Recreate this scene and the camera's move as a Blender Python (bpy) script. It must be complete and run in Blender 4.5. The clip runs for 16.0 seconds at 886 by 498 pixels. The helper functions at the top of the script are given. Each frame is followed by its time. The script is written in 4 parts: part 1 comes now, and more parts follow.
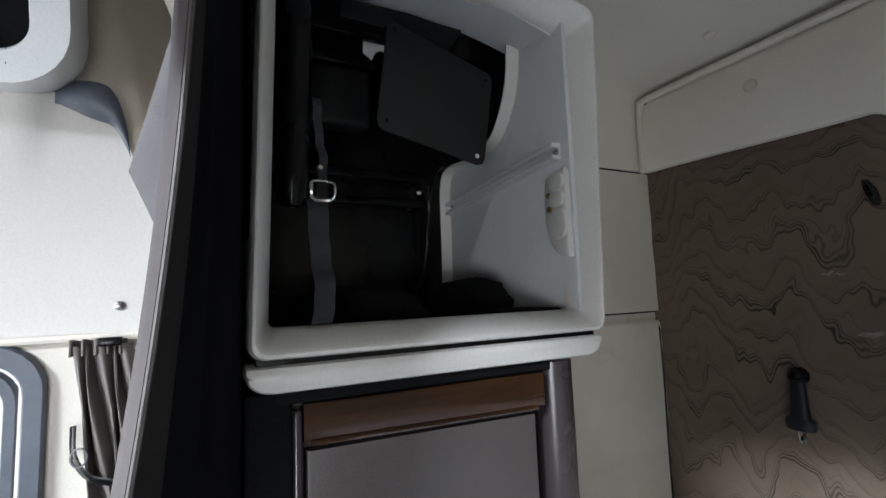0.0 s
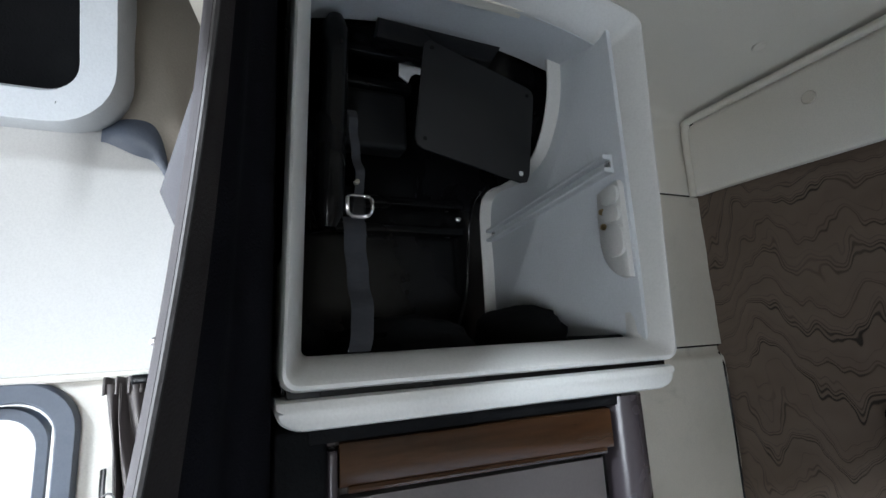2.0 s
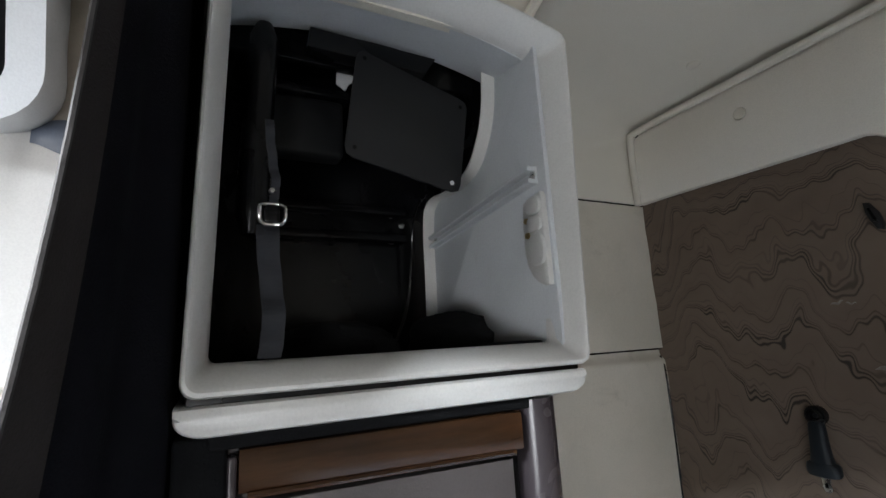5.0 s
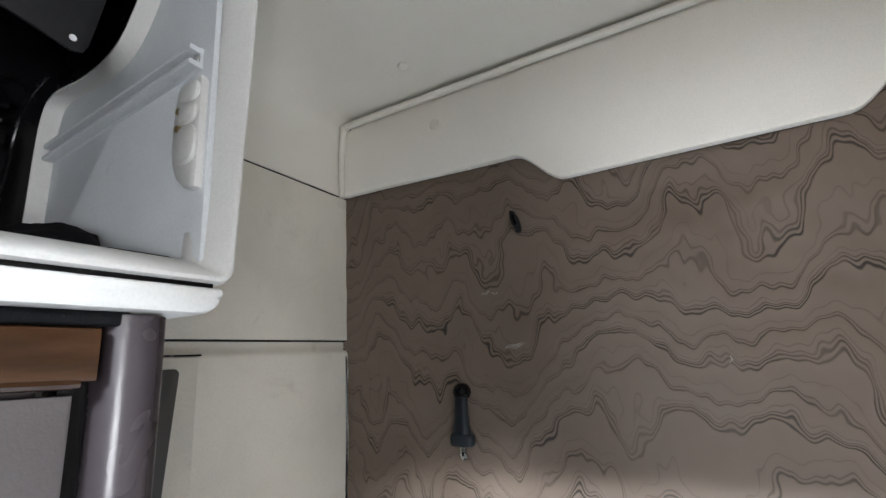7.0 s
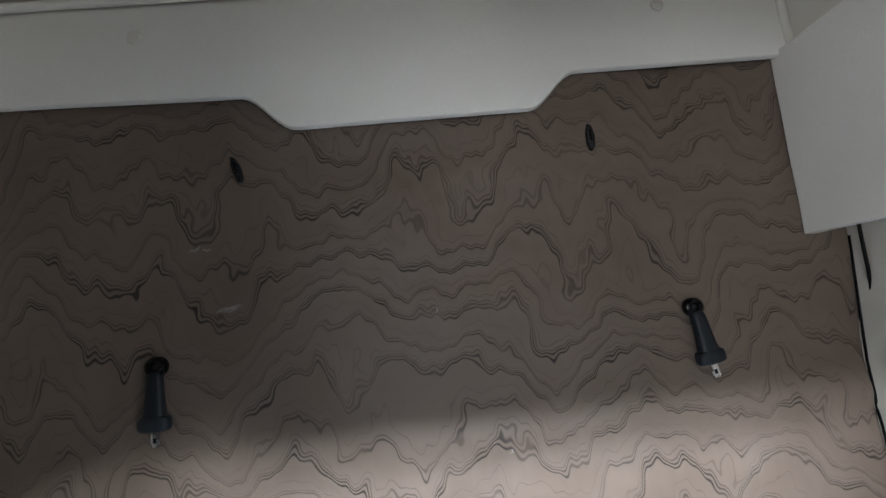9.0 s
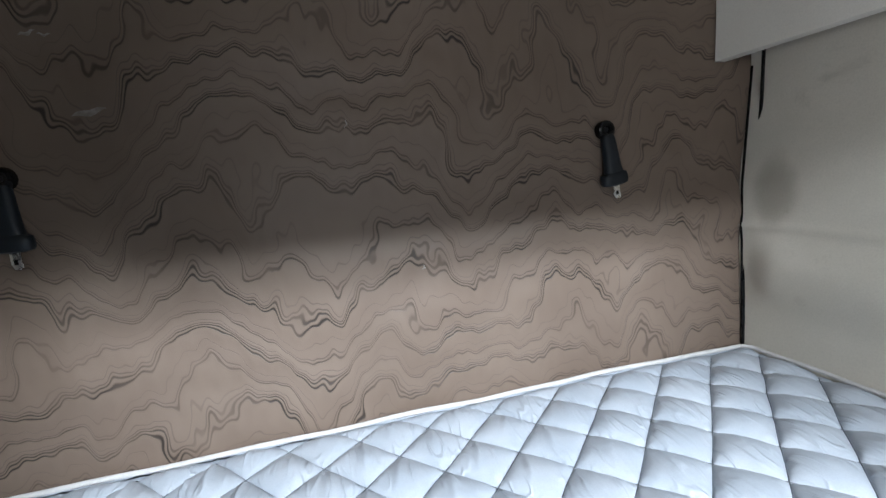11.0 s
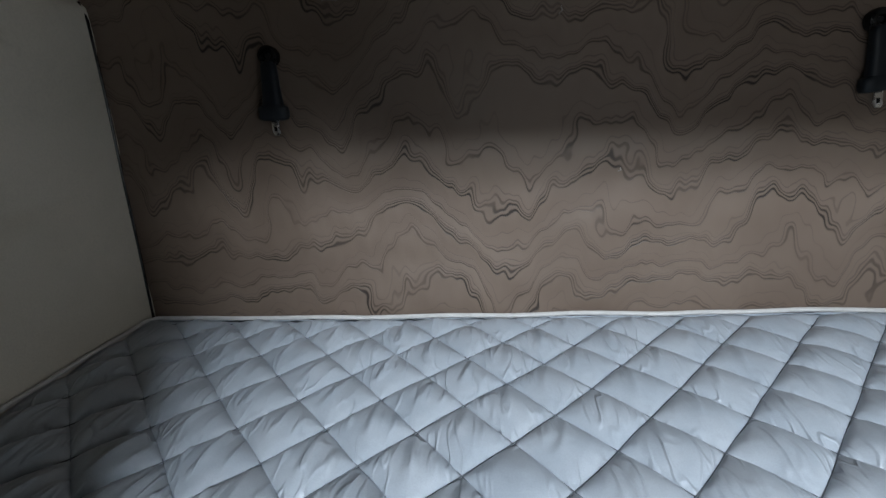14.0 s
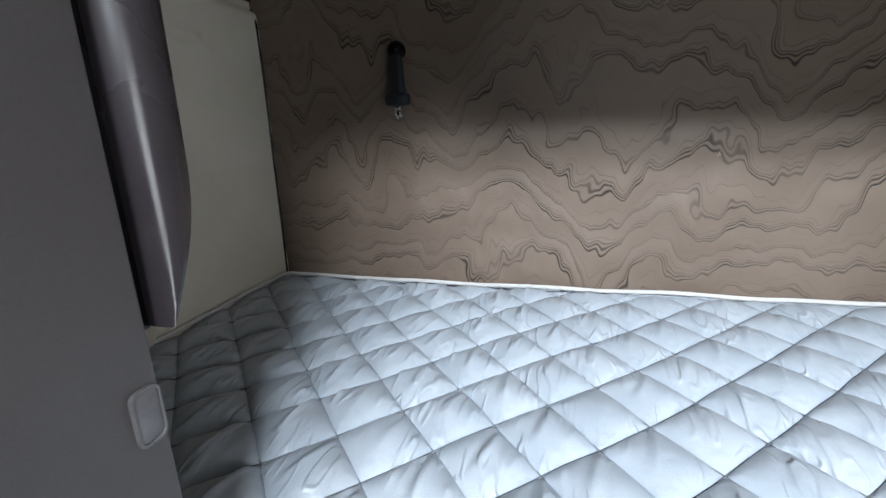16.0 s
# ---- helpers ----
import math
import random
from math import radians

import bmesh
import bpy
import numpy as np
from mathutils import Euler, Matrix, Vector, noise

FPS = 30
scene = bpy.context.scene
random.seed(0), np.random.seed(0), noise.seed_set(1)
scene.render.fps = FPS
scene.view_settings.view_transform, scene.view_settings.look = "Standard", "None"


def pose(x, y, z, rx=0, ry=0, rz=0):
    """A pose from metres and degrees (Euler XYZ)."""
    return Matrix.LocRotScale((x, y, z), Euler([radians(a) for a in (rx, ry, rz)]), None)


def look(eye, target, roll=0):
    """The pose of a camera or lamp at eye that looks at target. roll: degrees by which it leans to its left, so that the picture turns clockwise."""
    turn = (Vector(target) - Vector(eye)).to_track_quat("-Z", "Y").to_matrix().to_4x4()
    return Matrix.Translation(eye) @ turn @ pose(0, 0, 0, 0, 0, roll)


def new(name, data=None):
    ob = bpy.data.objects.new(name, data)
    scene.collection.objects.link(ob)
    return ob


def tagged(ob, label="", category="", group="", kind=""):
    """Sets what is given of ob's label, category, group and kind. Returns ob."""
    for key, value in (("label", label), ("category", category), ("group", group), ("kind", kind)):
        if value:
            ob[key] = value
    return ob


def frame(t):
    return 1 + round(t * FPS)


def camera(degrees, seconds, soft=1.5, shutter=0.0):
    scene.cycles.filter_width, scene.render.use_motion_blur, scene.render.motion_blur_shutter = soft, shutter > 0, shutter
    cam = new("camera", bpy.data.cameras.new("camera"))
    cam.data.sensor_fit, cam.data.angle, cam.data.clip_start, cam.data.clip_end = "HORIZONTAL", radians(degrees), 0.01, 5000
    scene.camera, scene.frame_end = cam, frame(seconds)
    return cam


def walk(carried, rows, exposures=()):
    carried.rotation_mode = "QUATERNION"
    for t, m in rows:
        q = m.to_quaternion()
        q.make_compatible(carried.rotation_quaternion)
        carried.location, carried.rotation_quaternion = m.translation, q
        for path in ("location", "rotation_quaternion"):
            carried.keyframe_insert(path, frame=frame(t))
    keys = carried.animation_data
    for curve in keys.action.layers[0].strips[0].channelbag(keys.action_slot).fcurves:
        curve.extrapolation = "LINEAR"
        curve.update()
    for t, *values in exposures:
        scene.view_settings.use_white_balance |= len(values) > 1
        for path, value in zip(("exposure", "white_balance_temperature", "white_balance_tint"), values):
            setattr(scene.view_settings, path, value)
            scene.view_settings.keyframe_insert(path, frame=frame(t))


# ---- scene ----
cam = camera(87.2, 16.0)
PATH = [
    (0, (0.062, -1.367, 1.514), (-1.705, -0.451, 1.71), -2.2),
    (0.5, (0.04, -1.331, 1.517), (-1.733, -0.435, 1.748), -2.0),
    (1, (0.028, -1.307, 1.513), (-1.747, -0.441, 1.825), -2.5),
    (1.5, (0.044, -1.323, 1.523), (-1.735, -0.486, 1.888), -2.4),
    (2, (0.004, -1.355, 1.496), (-1.8, -0.577, 1.87), -3.0),
    (2.5, (0.031, -1.367, 1.501), (-1.79, -0.619, 1.851), -3.7),
    (3, (0.052, -1.371, 1.503), (-1.766, -0.617, 1.857), -3.7),
    (5.5, (0.04, -1.254, 1.486), (-1.645, -0.259, 1.902), -2.8),
    (6, (0.012, -1.205, 1.448), (-1.509, 0.02, 1.88), -2.5),
    (6.5, (0.004, -1.18, 1.406), (-1.273, 0.296, 1.841), -2.5),
    (7, (-0.009, -1.158, 1.365), (-0.951, 0.547, 1.819), -3.0),
    (7.5, (-0.017, -1.147, 1.348), (-0.578, 0.716, 1.812), -4.1),
    (8, (-0.017, -1.127, 1.33), (-0.192, 0.813, 1.783), -6.3),
    (8.5, (-0.021, -1.11, 1.321), (0.005, 0.853, 1.703), -6.6),
    (9, (-0.024, -1.096, 1.31), (0.11, 0.878, 1.605), -6.3),
    (9.5, (-0.033, -1.07, 1.283), (0.162, 0.917, 1.397), -6.1),
    (10, (-0.029, -1.052, 1.258), (0.257, 0.925, 1.161), -6.0),
    (12.5, (-0.066, -1.03, 1.131), (0.453, 0.853, 0.7), -5.0),
    (13, (-0.096, -1.04, 1.123), (0.245, 0.864, 0.613), -3.5),
    (13.5, (-0.119, -1.053, 1.131), (-0.041, 0.866, 0.572), -2.8),
    (14, (-0.151, -1.07, 1.126), (-0.323, 0.849, 0.588), -2.7),
    (14.5, (-0.16, -1.075, 1.106), (-0.538, 0.826, 0.612), -2.2),
    (15, (-0.177, -1.1, 1.098), (-0.644, 0.783, 0.611), -2.0),
    (15.5, (-0.188, -1.118, 1.08), (-0.654, 0.759, 0.572), -1.7),
    (16, (-0.16, -1.209, 1.096), (-0.694, 0.645, 0.568), -2.3),
]
EXPOSURES = [(0.0, 0.1, 6550, 10), (0.5, 0.3, 6400, 9), (1.5, 0.45, 6250, 9), (2.5, 0.15, 6200, 8), (3.2, 0.05, 6300, 9), (5.4, 0.6, 6650, 11), (6.0, 1.2, 6600, 11), (6.6, 1.1, 6600, 11),
             (7.2, 1.15, 6600, 11), (7.6, 0.7, 6500, 11), (8.0, 0.3, 6350, 10), (8.5, 0.25, 6200, 10), (9.0, 0.25, 6250, 10), (10.0, 0.4, 6250, 10), (10.4, 0.3, 6300, 10), (12.3, -0.85, 6450, 10),
             (13.0, -1.1, 6400, 9), (13.7, -1.15, 6400, 9), (14.5, -0.9, 6450, 9), (15.3, -0.5, 6450, 9), (16.0, -0.3, 6450, 9)]
walk(cam, [(t, look(eye, target, roll)) for t, eye, target, roll in PATH], EXPOSURES)
DRIVER_W, PASSENGER_W, TOP_LIGHT_W, WINDSHIELD_W = 10.0, 12.0, 57.0, 14.0

# ---- light: daylight through the windshield and the two door windows, plus an added upper lamp ----
world = bpy.data.worlds.new("daylight")
scene.world = world
world.use_nodes = True
wn = world.node_tree
sky = wn.nodes.new("ShaderNodeTexSky")
sky.sky_type, sky.sun_disc = "NISHITA", False
sky.sun_elevation, sky.sun_rotation = radians(43), radians(32)
wn.nodes["Background"].inputs["Strength"].default_value = 0.15
wn.links.new(sky.outputs[0], wn.nodes["Background"].inputs["Color"])
sun_data = bpy.data.lights.new("sun", "SUN")
sun_data.energy, sun_data.angle, sun_data.color = 5.0, radians(0.6), (1.0, 0.95, 0.87)
sun = new("sun", sun_data)
sun.matrix_world = look((7, 11, 12), (0, 0, 0))


def window_light(name, at, to, w, h, watts, colour, spread=180):
    d = bpy.data.lights.new(name, "AREA")
    d.shape, d.size, d.size_y, d.energy, d.color, d.spread = "RECTANGLE", w, h, watts, colour, radians(spread)
    ob = new(name, d)
    ob.matrix_world = look(at, to)
    return ob


# unseen upper lamp, added to light the bed and the low rear wall
window_light("added_top_light", (0.39, -3.02, 2.33), (0.05, -0.5, 0.70), 0.84, 0.16, TOP_LIGHT_W, (0.84, 0.92, 1.0), 78)
window_light("driver_window_daylight", (1.03, -2.12, 1.08), (-0.6, -1.9, 1.2), 0.75, 0.45, DRIVER_W, (0.90, 0.95, 1.0), 160)
window_light("passenger_window_daylight", (-1.03, -2.16, 1.08), (0.5, -1.9, 1.2), 0.75, 0.45, PASSENGER_W, (0.90, 0.95, 1.0), 170)
window_light("windshield_daylight", (-0.49, -3.06, 1.32), (-0.30, 0.0, 1.45), 0.76, 0.50, WINDSHIELD_W, (0.95, 0.97, 1.0), 150)


# ---- materials ----
def nodes_of(name):
    m = bpy.data.materials.new(name)
    m.use_nodes = True
    t = m.node_tree
    return m, t, t.nodes["Principled BSDF"]


def mix_colours(t, fac, a, b):
    n = t.nodes.new("ShaderNodeMix")
    n.data_type = "RGBA"
    for s, v in ((0, fac), (6, a), (7, b)):
        if isinstance(v, (tuple, list)):
            n.inputs[s].default_value = (*v, 1)
        elif isinstance(v, (int, float)):
            n.inputs[s].default_value = v
        else:
            t.links.new(v, n.inputs[s])
    return n.outputs[2]


def mathn(t, op, a, b=None, c=None):
    n = t.nodes.new("ShaderNodeMath")
    n.operation = op
    for s, v in enumerate((a, b, c)):
        if v is None:
            continue
        if isinstance(v, (int, float)):
            n.inputs[s].default_value = v
        else:
            t.links.new(v, n.inputs[s])
    return n.outputs[0]


def noise_of(t, vec, scale, detail=3.0, rough=0.55, distort=0.0):
    n = t.nodes.new("ShaderNodeTexNoise")
    n.inputs["Scale"].default_value, n.inputs["Detail"].default_value = scale, detail
    n.inputs["Roughness"].default_value, n.inputs["Distortion"].default_value = rough, distort
    t.links.new(vec, n.inputs["Vector"])
    return n.outputs[0]


def ramp(t, fac, a, b, lo=0.0, hi=1.0):
    n = t.nodes.new("ShaderNodeMapRange")
    n.interpolation_type = "SMOOTHSTEP"
    for s, v in ((1, a), (2, b), (3, lo), (4, hi)):
        n.inputs[s].default_value = v
    t.links.new(fac, n.inputs[0])
    return n.outputs[0]


def surface(name, base, other, rough=0.5, big=3.0, fine=180.0, bump=0.15, metal=0.0, stain=None, stretch=(1, 1, 1), sheen=0.0, spec=0.5):
    """A procedural surface: two tones at a large scale, fine grain, worn gloss and an optional stain colour."""
    m, t, p = nodes_of(name)
    co = t.nodes.new("ShaderNodeTexCoord").outputs["Object"]
    if stretch != (1, 1, 1):
        mp = t.nodes.new("ShaderNodeMapping")
        mp.inputs["Scale"].default_value = stretch
        t.links.new(co, mp.inputs["Vector"])
        co = mp.outputs[0]
    cloud = noise_of(t, co, big, 4.0, 0.6, 0.3)
    grain = noise_of(t, co, fine, 2.0, 0.6)
    colour = mix_colours(t, ramp(t, cloud, 0.35, 0.65), base, other)
    colour = mix_colours(t, ramp(t, grain, 0.3, 0.8, 0.0, 0.18), colour, tuple(0.55 * v for v in base))
    if stain:
        spots = noise_of(t, co, big * 2.3, 6.0, 0.7, 0.6)
        colour = mix_colours(t, ramp(t, spots, 0.58, 0.78, 0.0, 0.45), colour, stain)
    t.links.new(colour, p.inputs["Base Color"])
    t.links.new(ramp(t, cloud, 0.3, 0.7, rough - 0.07, rough + 0.08), p.inputs["Roughness"])
    p.inputs["Metallic"].default_value = metal
    p.inputs["Specular IOR Level"].default_value = spec
    if sheen:
        p.inputs["Sheen Weight"].default_value = sheen
    b = t.nodes.new("ShaderNodeBump")
    b.inputs["Strength"].default_value, b.inputs["Distance"].default_value = bump, 0.002
    t.links.new(mathn(t, "ADD", grain, mathn(t, "MULTIPLY", cloud, 1.5)), b.inputs["Height"])
    t.links.new(b.outputs[0], p.inputs["Normal"])
    return m


def contour_vinyl():
    """Taupe padded vinyl printed with clusters of dark contour lines."""
    m, t, p = nodes_of("contour_print_vinyl")
    co = t.nodes.new("ShaderNodeTexCoord").outputs["Object"]
    sep = t.nodes.new("ShaderNodeSeparateXYZ")
    t.links.new(co, sep.inputs[0])
    mp = t.nodes.new("ShaderNodeMapping")
    mp.inputs["Scale"].default_value = (1.0, 0.0, 0.48)
    t.links.new(co, mp.inputs["Vector"])
    wide = noise_of(t, mp.outputs[0], 5.2, 0.0, 0.4, 0.0)
    bumps = noise_of(t, mp.outputs[0], 13.0, 0.0, 0.4, 0.0)
    small = noise_of(t, mp.outputs[0], 36.0, 0.0, 0.5, 0.0)
    cloud = noise_of(t, co, 2.4, 3.0, 0.6)
    grain = noise_of(t, co, 420.0, 2.0, 0.6)
    height = mathn(t, "MULTIPLY", sep.outputs[2], 6.6)
    field = mathn(t, "ADD", height, mathn(t, "MULTIPLY", wide, 2.7))
    field = mathn(t, "ADD", field, mathn(t, "MULTIPLY", bumps, 0.82))
    field = mathn(t, "ADD", field, mathn(t, "MULTIPLY", small, 0.30))
    lines, soft_lines = None, None
    for centre, wide_line, depth in ((0.12, 0.026, 1.0), (0.19, 0.022, 0.9), (0.245, 0.018, 0.55), (0.33, 0.014, 0.30), (0.56, 0.022, 0.75), (0.62, 0.016, 0.5), (0.80, 0.012, 0.25)):
        off = mathn(t, "ABSOLUTE", mathn(t, "SUBTRACT", mathn(t, "FRACT", field), centre))
        line = ramp(t, off, 0.2 * wide_line, wide_line, depth, 0.0)
        halo = ramp(t, off, 0.0, 0.06, depth, 0.0)
        lines = line if lines is None else mathn(t, "MAXIMUM", lines, line)
        soft_lines = halo if soft_lines is None else mathn(t, "MAXIMUM", soft_lines, halo)
    broken = mathn(t, "MULTIPLY", ramp(t, noise_of(t, co, 8.0, 2.0, 0.5), 0.34, 0.56, 0.50, 1.0), ramp(t, noise_of(t, co, 3.3, 1.0, 0.5), 0.38, 0.54, 0.60, 1.0))
    lines = mathn(t, "MULTIPLY", lines, broken)
    band = ramp(t, mathn(t, "SINE", mathn(t, "MULTIPLY", field, 6.283)), -1.0, 1.0)
    colour = mix_colours(t, ramp(t, cloud, 0.3, 0.7), VINYL_A, VINYL_B)
    colour = mix_colours(t, mathn(t, "MULTIPLY", band, 0.14), colour, VINYL_C)
    colour = mix_colours(t, mathn(t, "MULTIPLY", soft_lines, 0.08), colour, VINYL_LINE)
    colour = mix_colours(t, mathn(t, "MULTIPLY", lines, 0.95), colour, VINYL_LINE)
    t.links.new(colour, p.inputs["Base Color"])
    t.links.new(ramp(t, cloud, 0.3, 0.7, 0.42, 0.56), p.inputs["Roughness"])
    p.inputs["Specular IOR Level"].default_value = 0.3
    b = t.nodes.new("ShaderNodeBump")
    b.inputs["Strength"].default_value, b.inputs["Distance"].default_value = 0.42, 0.004
    relief = mathn(t, "SUBTRACT", mathn(t, "MULTIPLY", band, 0.7), mathn(t, "MULTIPLY", lines, 0.8))
    relief = mathn(t, "ADD", relief, mathn(t, "MULTIPLY", grain, 0.10))
    t.links.new(relief, b.inputs["Height"])
    t.links.new(b.outputs[0], p.inputs["Normal"])
    return m


def stained_liner():
    """The side wall vinyl with stains and a darker brown patch near the rear corner."""
    m = surface("stained_beige_vinyl", (0.50, 0.465, 0.395), (0.57, 0.525, 0.45), 0.55, 3.0, 260, 0.22, stain=(0.28, 0.25, 0.20))
    t = m.node_tree
    p = t.nodes["Principled BSDF"]
    co = t.nodes["Texture Coordinate"].outputs["Object"]
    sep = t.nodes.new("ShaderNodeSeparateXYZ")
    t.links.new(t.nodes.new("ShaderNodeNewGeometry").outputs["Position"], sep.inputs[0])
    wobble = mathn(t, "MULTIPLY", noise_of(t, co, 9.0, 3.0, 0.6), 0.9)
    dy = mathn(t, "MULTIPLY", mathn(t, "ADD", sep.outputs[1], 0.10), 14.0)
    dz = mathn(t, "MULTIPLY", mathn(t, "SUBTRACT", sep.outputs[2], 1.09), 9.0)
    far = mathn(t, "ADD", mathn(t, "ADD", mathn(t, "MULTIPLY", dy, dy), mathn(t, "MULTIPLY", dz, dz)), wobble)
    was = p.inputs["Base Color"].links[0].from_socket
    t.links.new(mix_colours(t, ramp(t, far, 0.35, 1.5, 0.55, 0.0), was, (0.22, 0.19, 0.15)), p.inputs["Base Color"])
    return m


def quilt_cloth():
    """Satin mattress ticking with fine tension creases across the bed."""
    m = surface("quilted_white_ticking", (0.350, 0.390, 0.440), (0.395, 0.430, 0.476), 0.38, 9.0, 420, 0.12)
    t = m.node_tree
    p = t.nodes["Principled BSDF"]
    mp = t.nodes.new("ShaderNodeMapping")
    mp.inputs["Scale"].default_value = (1.0, 0.10, 1.0)
    mp.inputs["Rotation"].default_value = (0.0, 0.0, 0.25)
    t.links.new(t.nodes["Texture Coordinate"].outputs["Object"], mp.inputs["Vector"])
    pull = noise_of(t, mp.outputs[0], 44.0, 0.8, 0.4, 0.0)
    crease = ramp(t, mathn(t, "ABSOLUTE", mathn(t, "SUBTRACT", pull, 0.5)), 0.0, 0.09, 1.0, 0.0)
    where = ramp(t, noise_of(t, t.nodes["Texture Coordinate"].outputs["Object"], 11.0, 1.0, 0.5), 0.40, 0.60)
    b = t.nodes.new("ShaderNodeBump")
    b.inputs["Strength"].default_value, b.inputs["Distance"].default_value = 0.55, 0.004
    t.links.new(mathn(t, "ADD", mathn(t, "MULTIPLY", crease, where), mathn(t, "MULTIPLY", pull, 1.0)), b.inputs["Height"])
    t.links.new(p.inputs["Normal"].links[0].from_socket, b.inputs["Normal"])
    t.links.new(b.outputs[0], p.inputs["Normal"])
    return m


def glass(name, colour=(0.95, 0.97, 0.97)):
    m, t, p = nodes_of(name)
    p.inputs["Base Color"].default_value = (*colour, 1)
    p.inputs["Transmission Weight"].default_value = 1.0
    p.inputs["Roughness"].default_value, p.inputs["IOR"].default_value = 0.02, 1.1
    return m


VINYL_A, VINYL_B, VINYL_C, VINYL_LINE = (0.133, 0.0980, 0.0760), (0.158, 0.118, 0.092), (0.193, 0.149, 0.115), (0.020, 0.0150, 0.0125)
M_VINYL = contour_vinyl()
M_LINER = surface("beige_vinyl_liner", (0.56, 0.522, 0.445), (0.63, 0.582, 0.50), 0.55, 3.2, 260, 0.22, stain=(0.33, 0.305, 0.245))
M_LINER_STAINED = stained_liner()
M_CEIL = surface("headliner_cloth", (0.66, 0.62, 0.54), (0.69, 0.65, 0.57), 0.85, 1.6, 420, 0.25, sheen=0.2)
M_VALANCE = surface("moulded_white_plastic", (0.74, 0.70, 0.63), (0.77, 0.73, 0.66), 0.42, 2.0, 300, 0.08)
M_FRAME = surface("pale_grey_moulding", (0.575, 0.568, 0.548), (0.615, 0.606, 0.585), 0.38, 4.0, 300, 0.08, stain=(0.42, 0.41, 0.38))
M_INNER = surface("grey_moulded_liner", (0.55, 0.57, 0.59), (0.59, 0.61, 0.63), 0.5, 5.0, 240, 0.15, stain=(0.36, 0.37, 0.38))
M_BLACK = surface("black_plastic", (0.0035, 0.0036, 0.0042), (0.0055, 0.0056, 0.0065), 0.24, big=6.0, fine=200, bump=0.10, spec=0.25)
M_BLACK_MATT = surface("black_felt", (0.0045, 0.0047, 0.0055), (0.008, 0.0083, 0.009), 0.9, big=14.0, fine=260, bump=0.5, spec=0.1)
M_STEEL_DARK = surface("black_coated_steel", (0.0068, 0.0072, 0.0081), (0.0095, 0.0098, 0.0106), 0.55, 8.0, 300, 0.12, spec=0.3)
M_CHROME = surface("bright_metal", (0.70, 0.69, 0.66), (0.62, 0.61, 0.60), 0.25, 30, 400, 0.05, metal=1.0)
M_BRASS = surface("brass", (0.62, 0.47, 0.24), (0.50, 0.38, 0.20), 0.3, 40, 400, 0.05, metal=1.0)
M_WEB = surface("black_webbing", (0.022, 0.023, 0.027), (0.030, 0.031, 0.035), 0.8, 60, 500, 0.5, stretch=(1, 1, 4), spec=0.2)
M_TAUPE = surface("taupe_laminate", (0.086, 0.075, 0.075), (0.098, 0.086, 0.085), 0.42, 5.0, 380, 0.10, spec=0.35)
M_TAUPE_GLOSS = surface("taupe_gloss_moulding", (0.027, 0.022, 0.025), (0.033, 0.027, 0.030), 0.24, 5.0, 300, 0.010, spec=0.6)
M_WOOD = surface("dark_walnut", (0.019, 0.0084, 0.0040), (0.048, 0.0215, 0.0095), 0.14, 2.6, 60, 0.015, stretch=(1, 1.0, 8), spec=0.38)
M_CURTAIN = surface("dark_curtain_cloth", (0.0055, 0.0056, 0.0075), (0.008, 0.008, 0.0105), 0.95, 12, 420, 0.4, spec=0.06)
M_LINING = surface("grey_curtain_lining", (0.050, 0.048, 0.051), (0.062, 0.059, 0.063), 0.9, 14, 420, 0.3, spec=0.15)
M_HEM = surface("curtain_hem", (0.032, 0.0275, 0.0270), (0.040, 0.035, 0.0340), 0.9, 14, 420, 0.4, spec=0.08)
# darker copy of the lining, with the back folds' shade in the colour
M_LINING_SHADE = surface("shaded_grey_lining", (0.026, 0.023, 0.024), (0.034, 0.030, 0.031), 0.9, 14, 420, 0.3, spec=0.15)
# grey tone that darkens the quilt seams like shade
M_SEAM_SHADE = surface("seam_shade_thread", (0.085, 0.094, 0.108), (0.115, 0.125, 0.140), 0.8, 30, 400, 0.3, spec=0.2)
M_WINDOW_CLOTH = surface("grey_brown_window_cloth", (0.115, 0.100, 0.096), (0.145, 0.128, 0.122), 0.75, 20, 420, 0.3)
M_PIPE = surface("pale_piping", (0.55, 0.54, 0.53), (0.48, 0.47, 0.46), 0.7, 40, 300, 0.3)
M_PIPE_GREY = surface("grey_cord", (0.045, 0.042, 0.041), (0.060, 0.056, 0.055), 0.8, 40, 300, 0.3, spec=0.2)
M_QUILT = quilt_cloth()
# brown tone that carries the shade on the pillar cover
M_COVE_SHADE = surface("shade_brown_pillar_cloth", (0.24, 0.21, 0.172), (0.29, 0.255, 0.21), 0.7, 3.0, 260, 0.25)
M_SCUFF = surface("pale_scuff", (0.27, 0.25, 0.24), (0.17, 0.145, 0.13), 0.6, 60, 300, 0.2)
M_RUBBER = surface("black_rubber", (0.0050, 0.0085, 0.0125), (0.0075, 0.0115, 0.016), 0.5, 30, 260, 0.2, spec=0.35)
M_GASKET = surface("blue_grey_gasket", (0.075, 0.090, 0.120), (0.100, 0.115, 0.145), 0.45, 12, 260, 0.15)
M_FLOOR = surface("dark_floor_mat", (0.05, 0.05, 0.052), (0.065, 0.065, 0.068), 0.8, 9, 160, 0.5)
M_GROUND = surface("gravel_yard", (0.74, 0.73, 0.71), (0.80, 0.79, 0.77), 0.95, 0.4, 20, 0.5)
M_LATCH = surface("dull_grey_metal", (0.13, 0.122, 0.125), (0.17, 0.16, 0.162), 0.38, 20, 300, 0.05, metal=0.3)
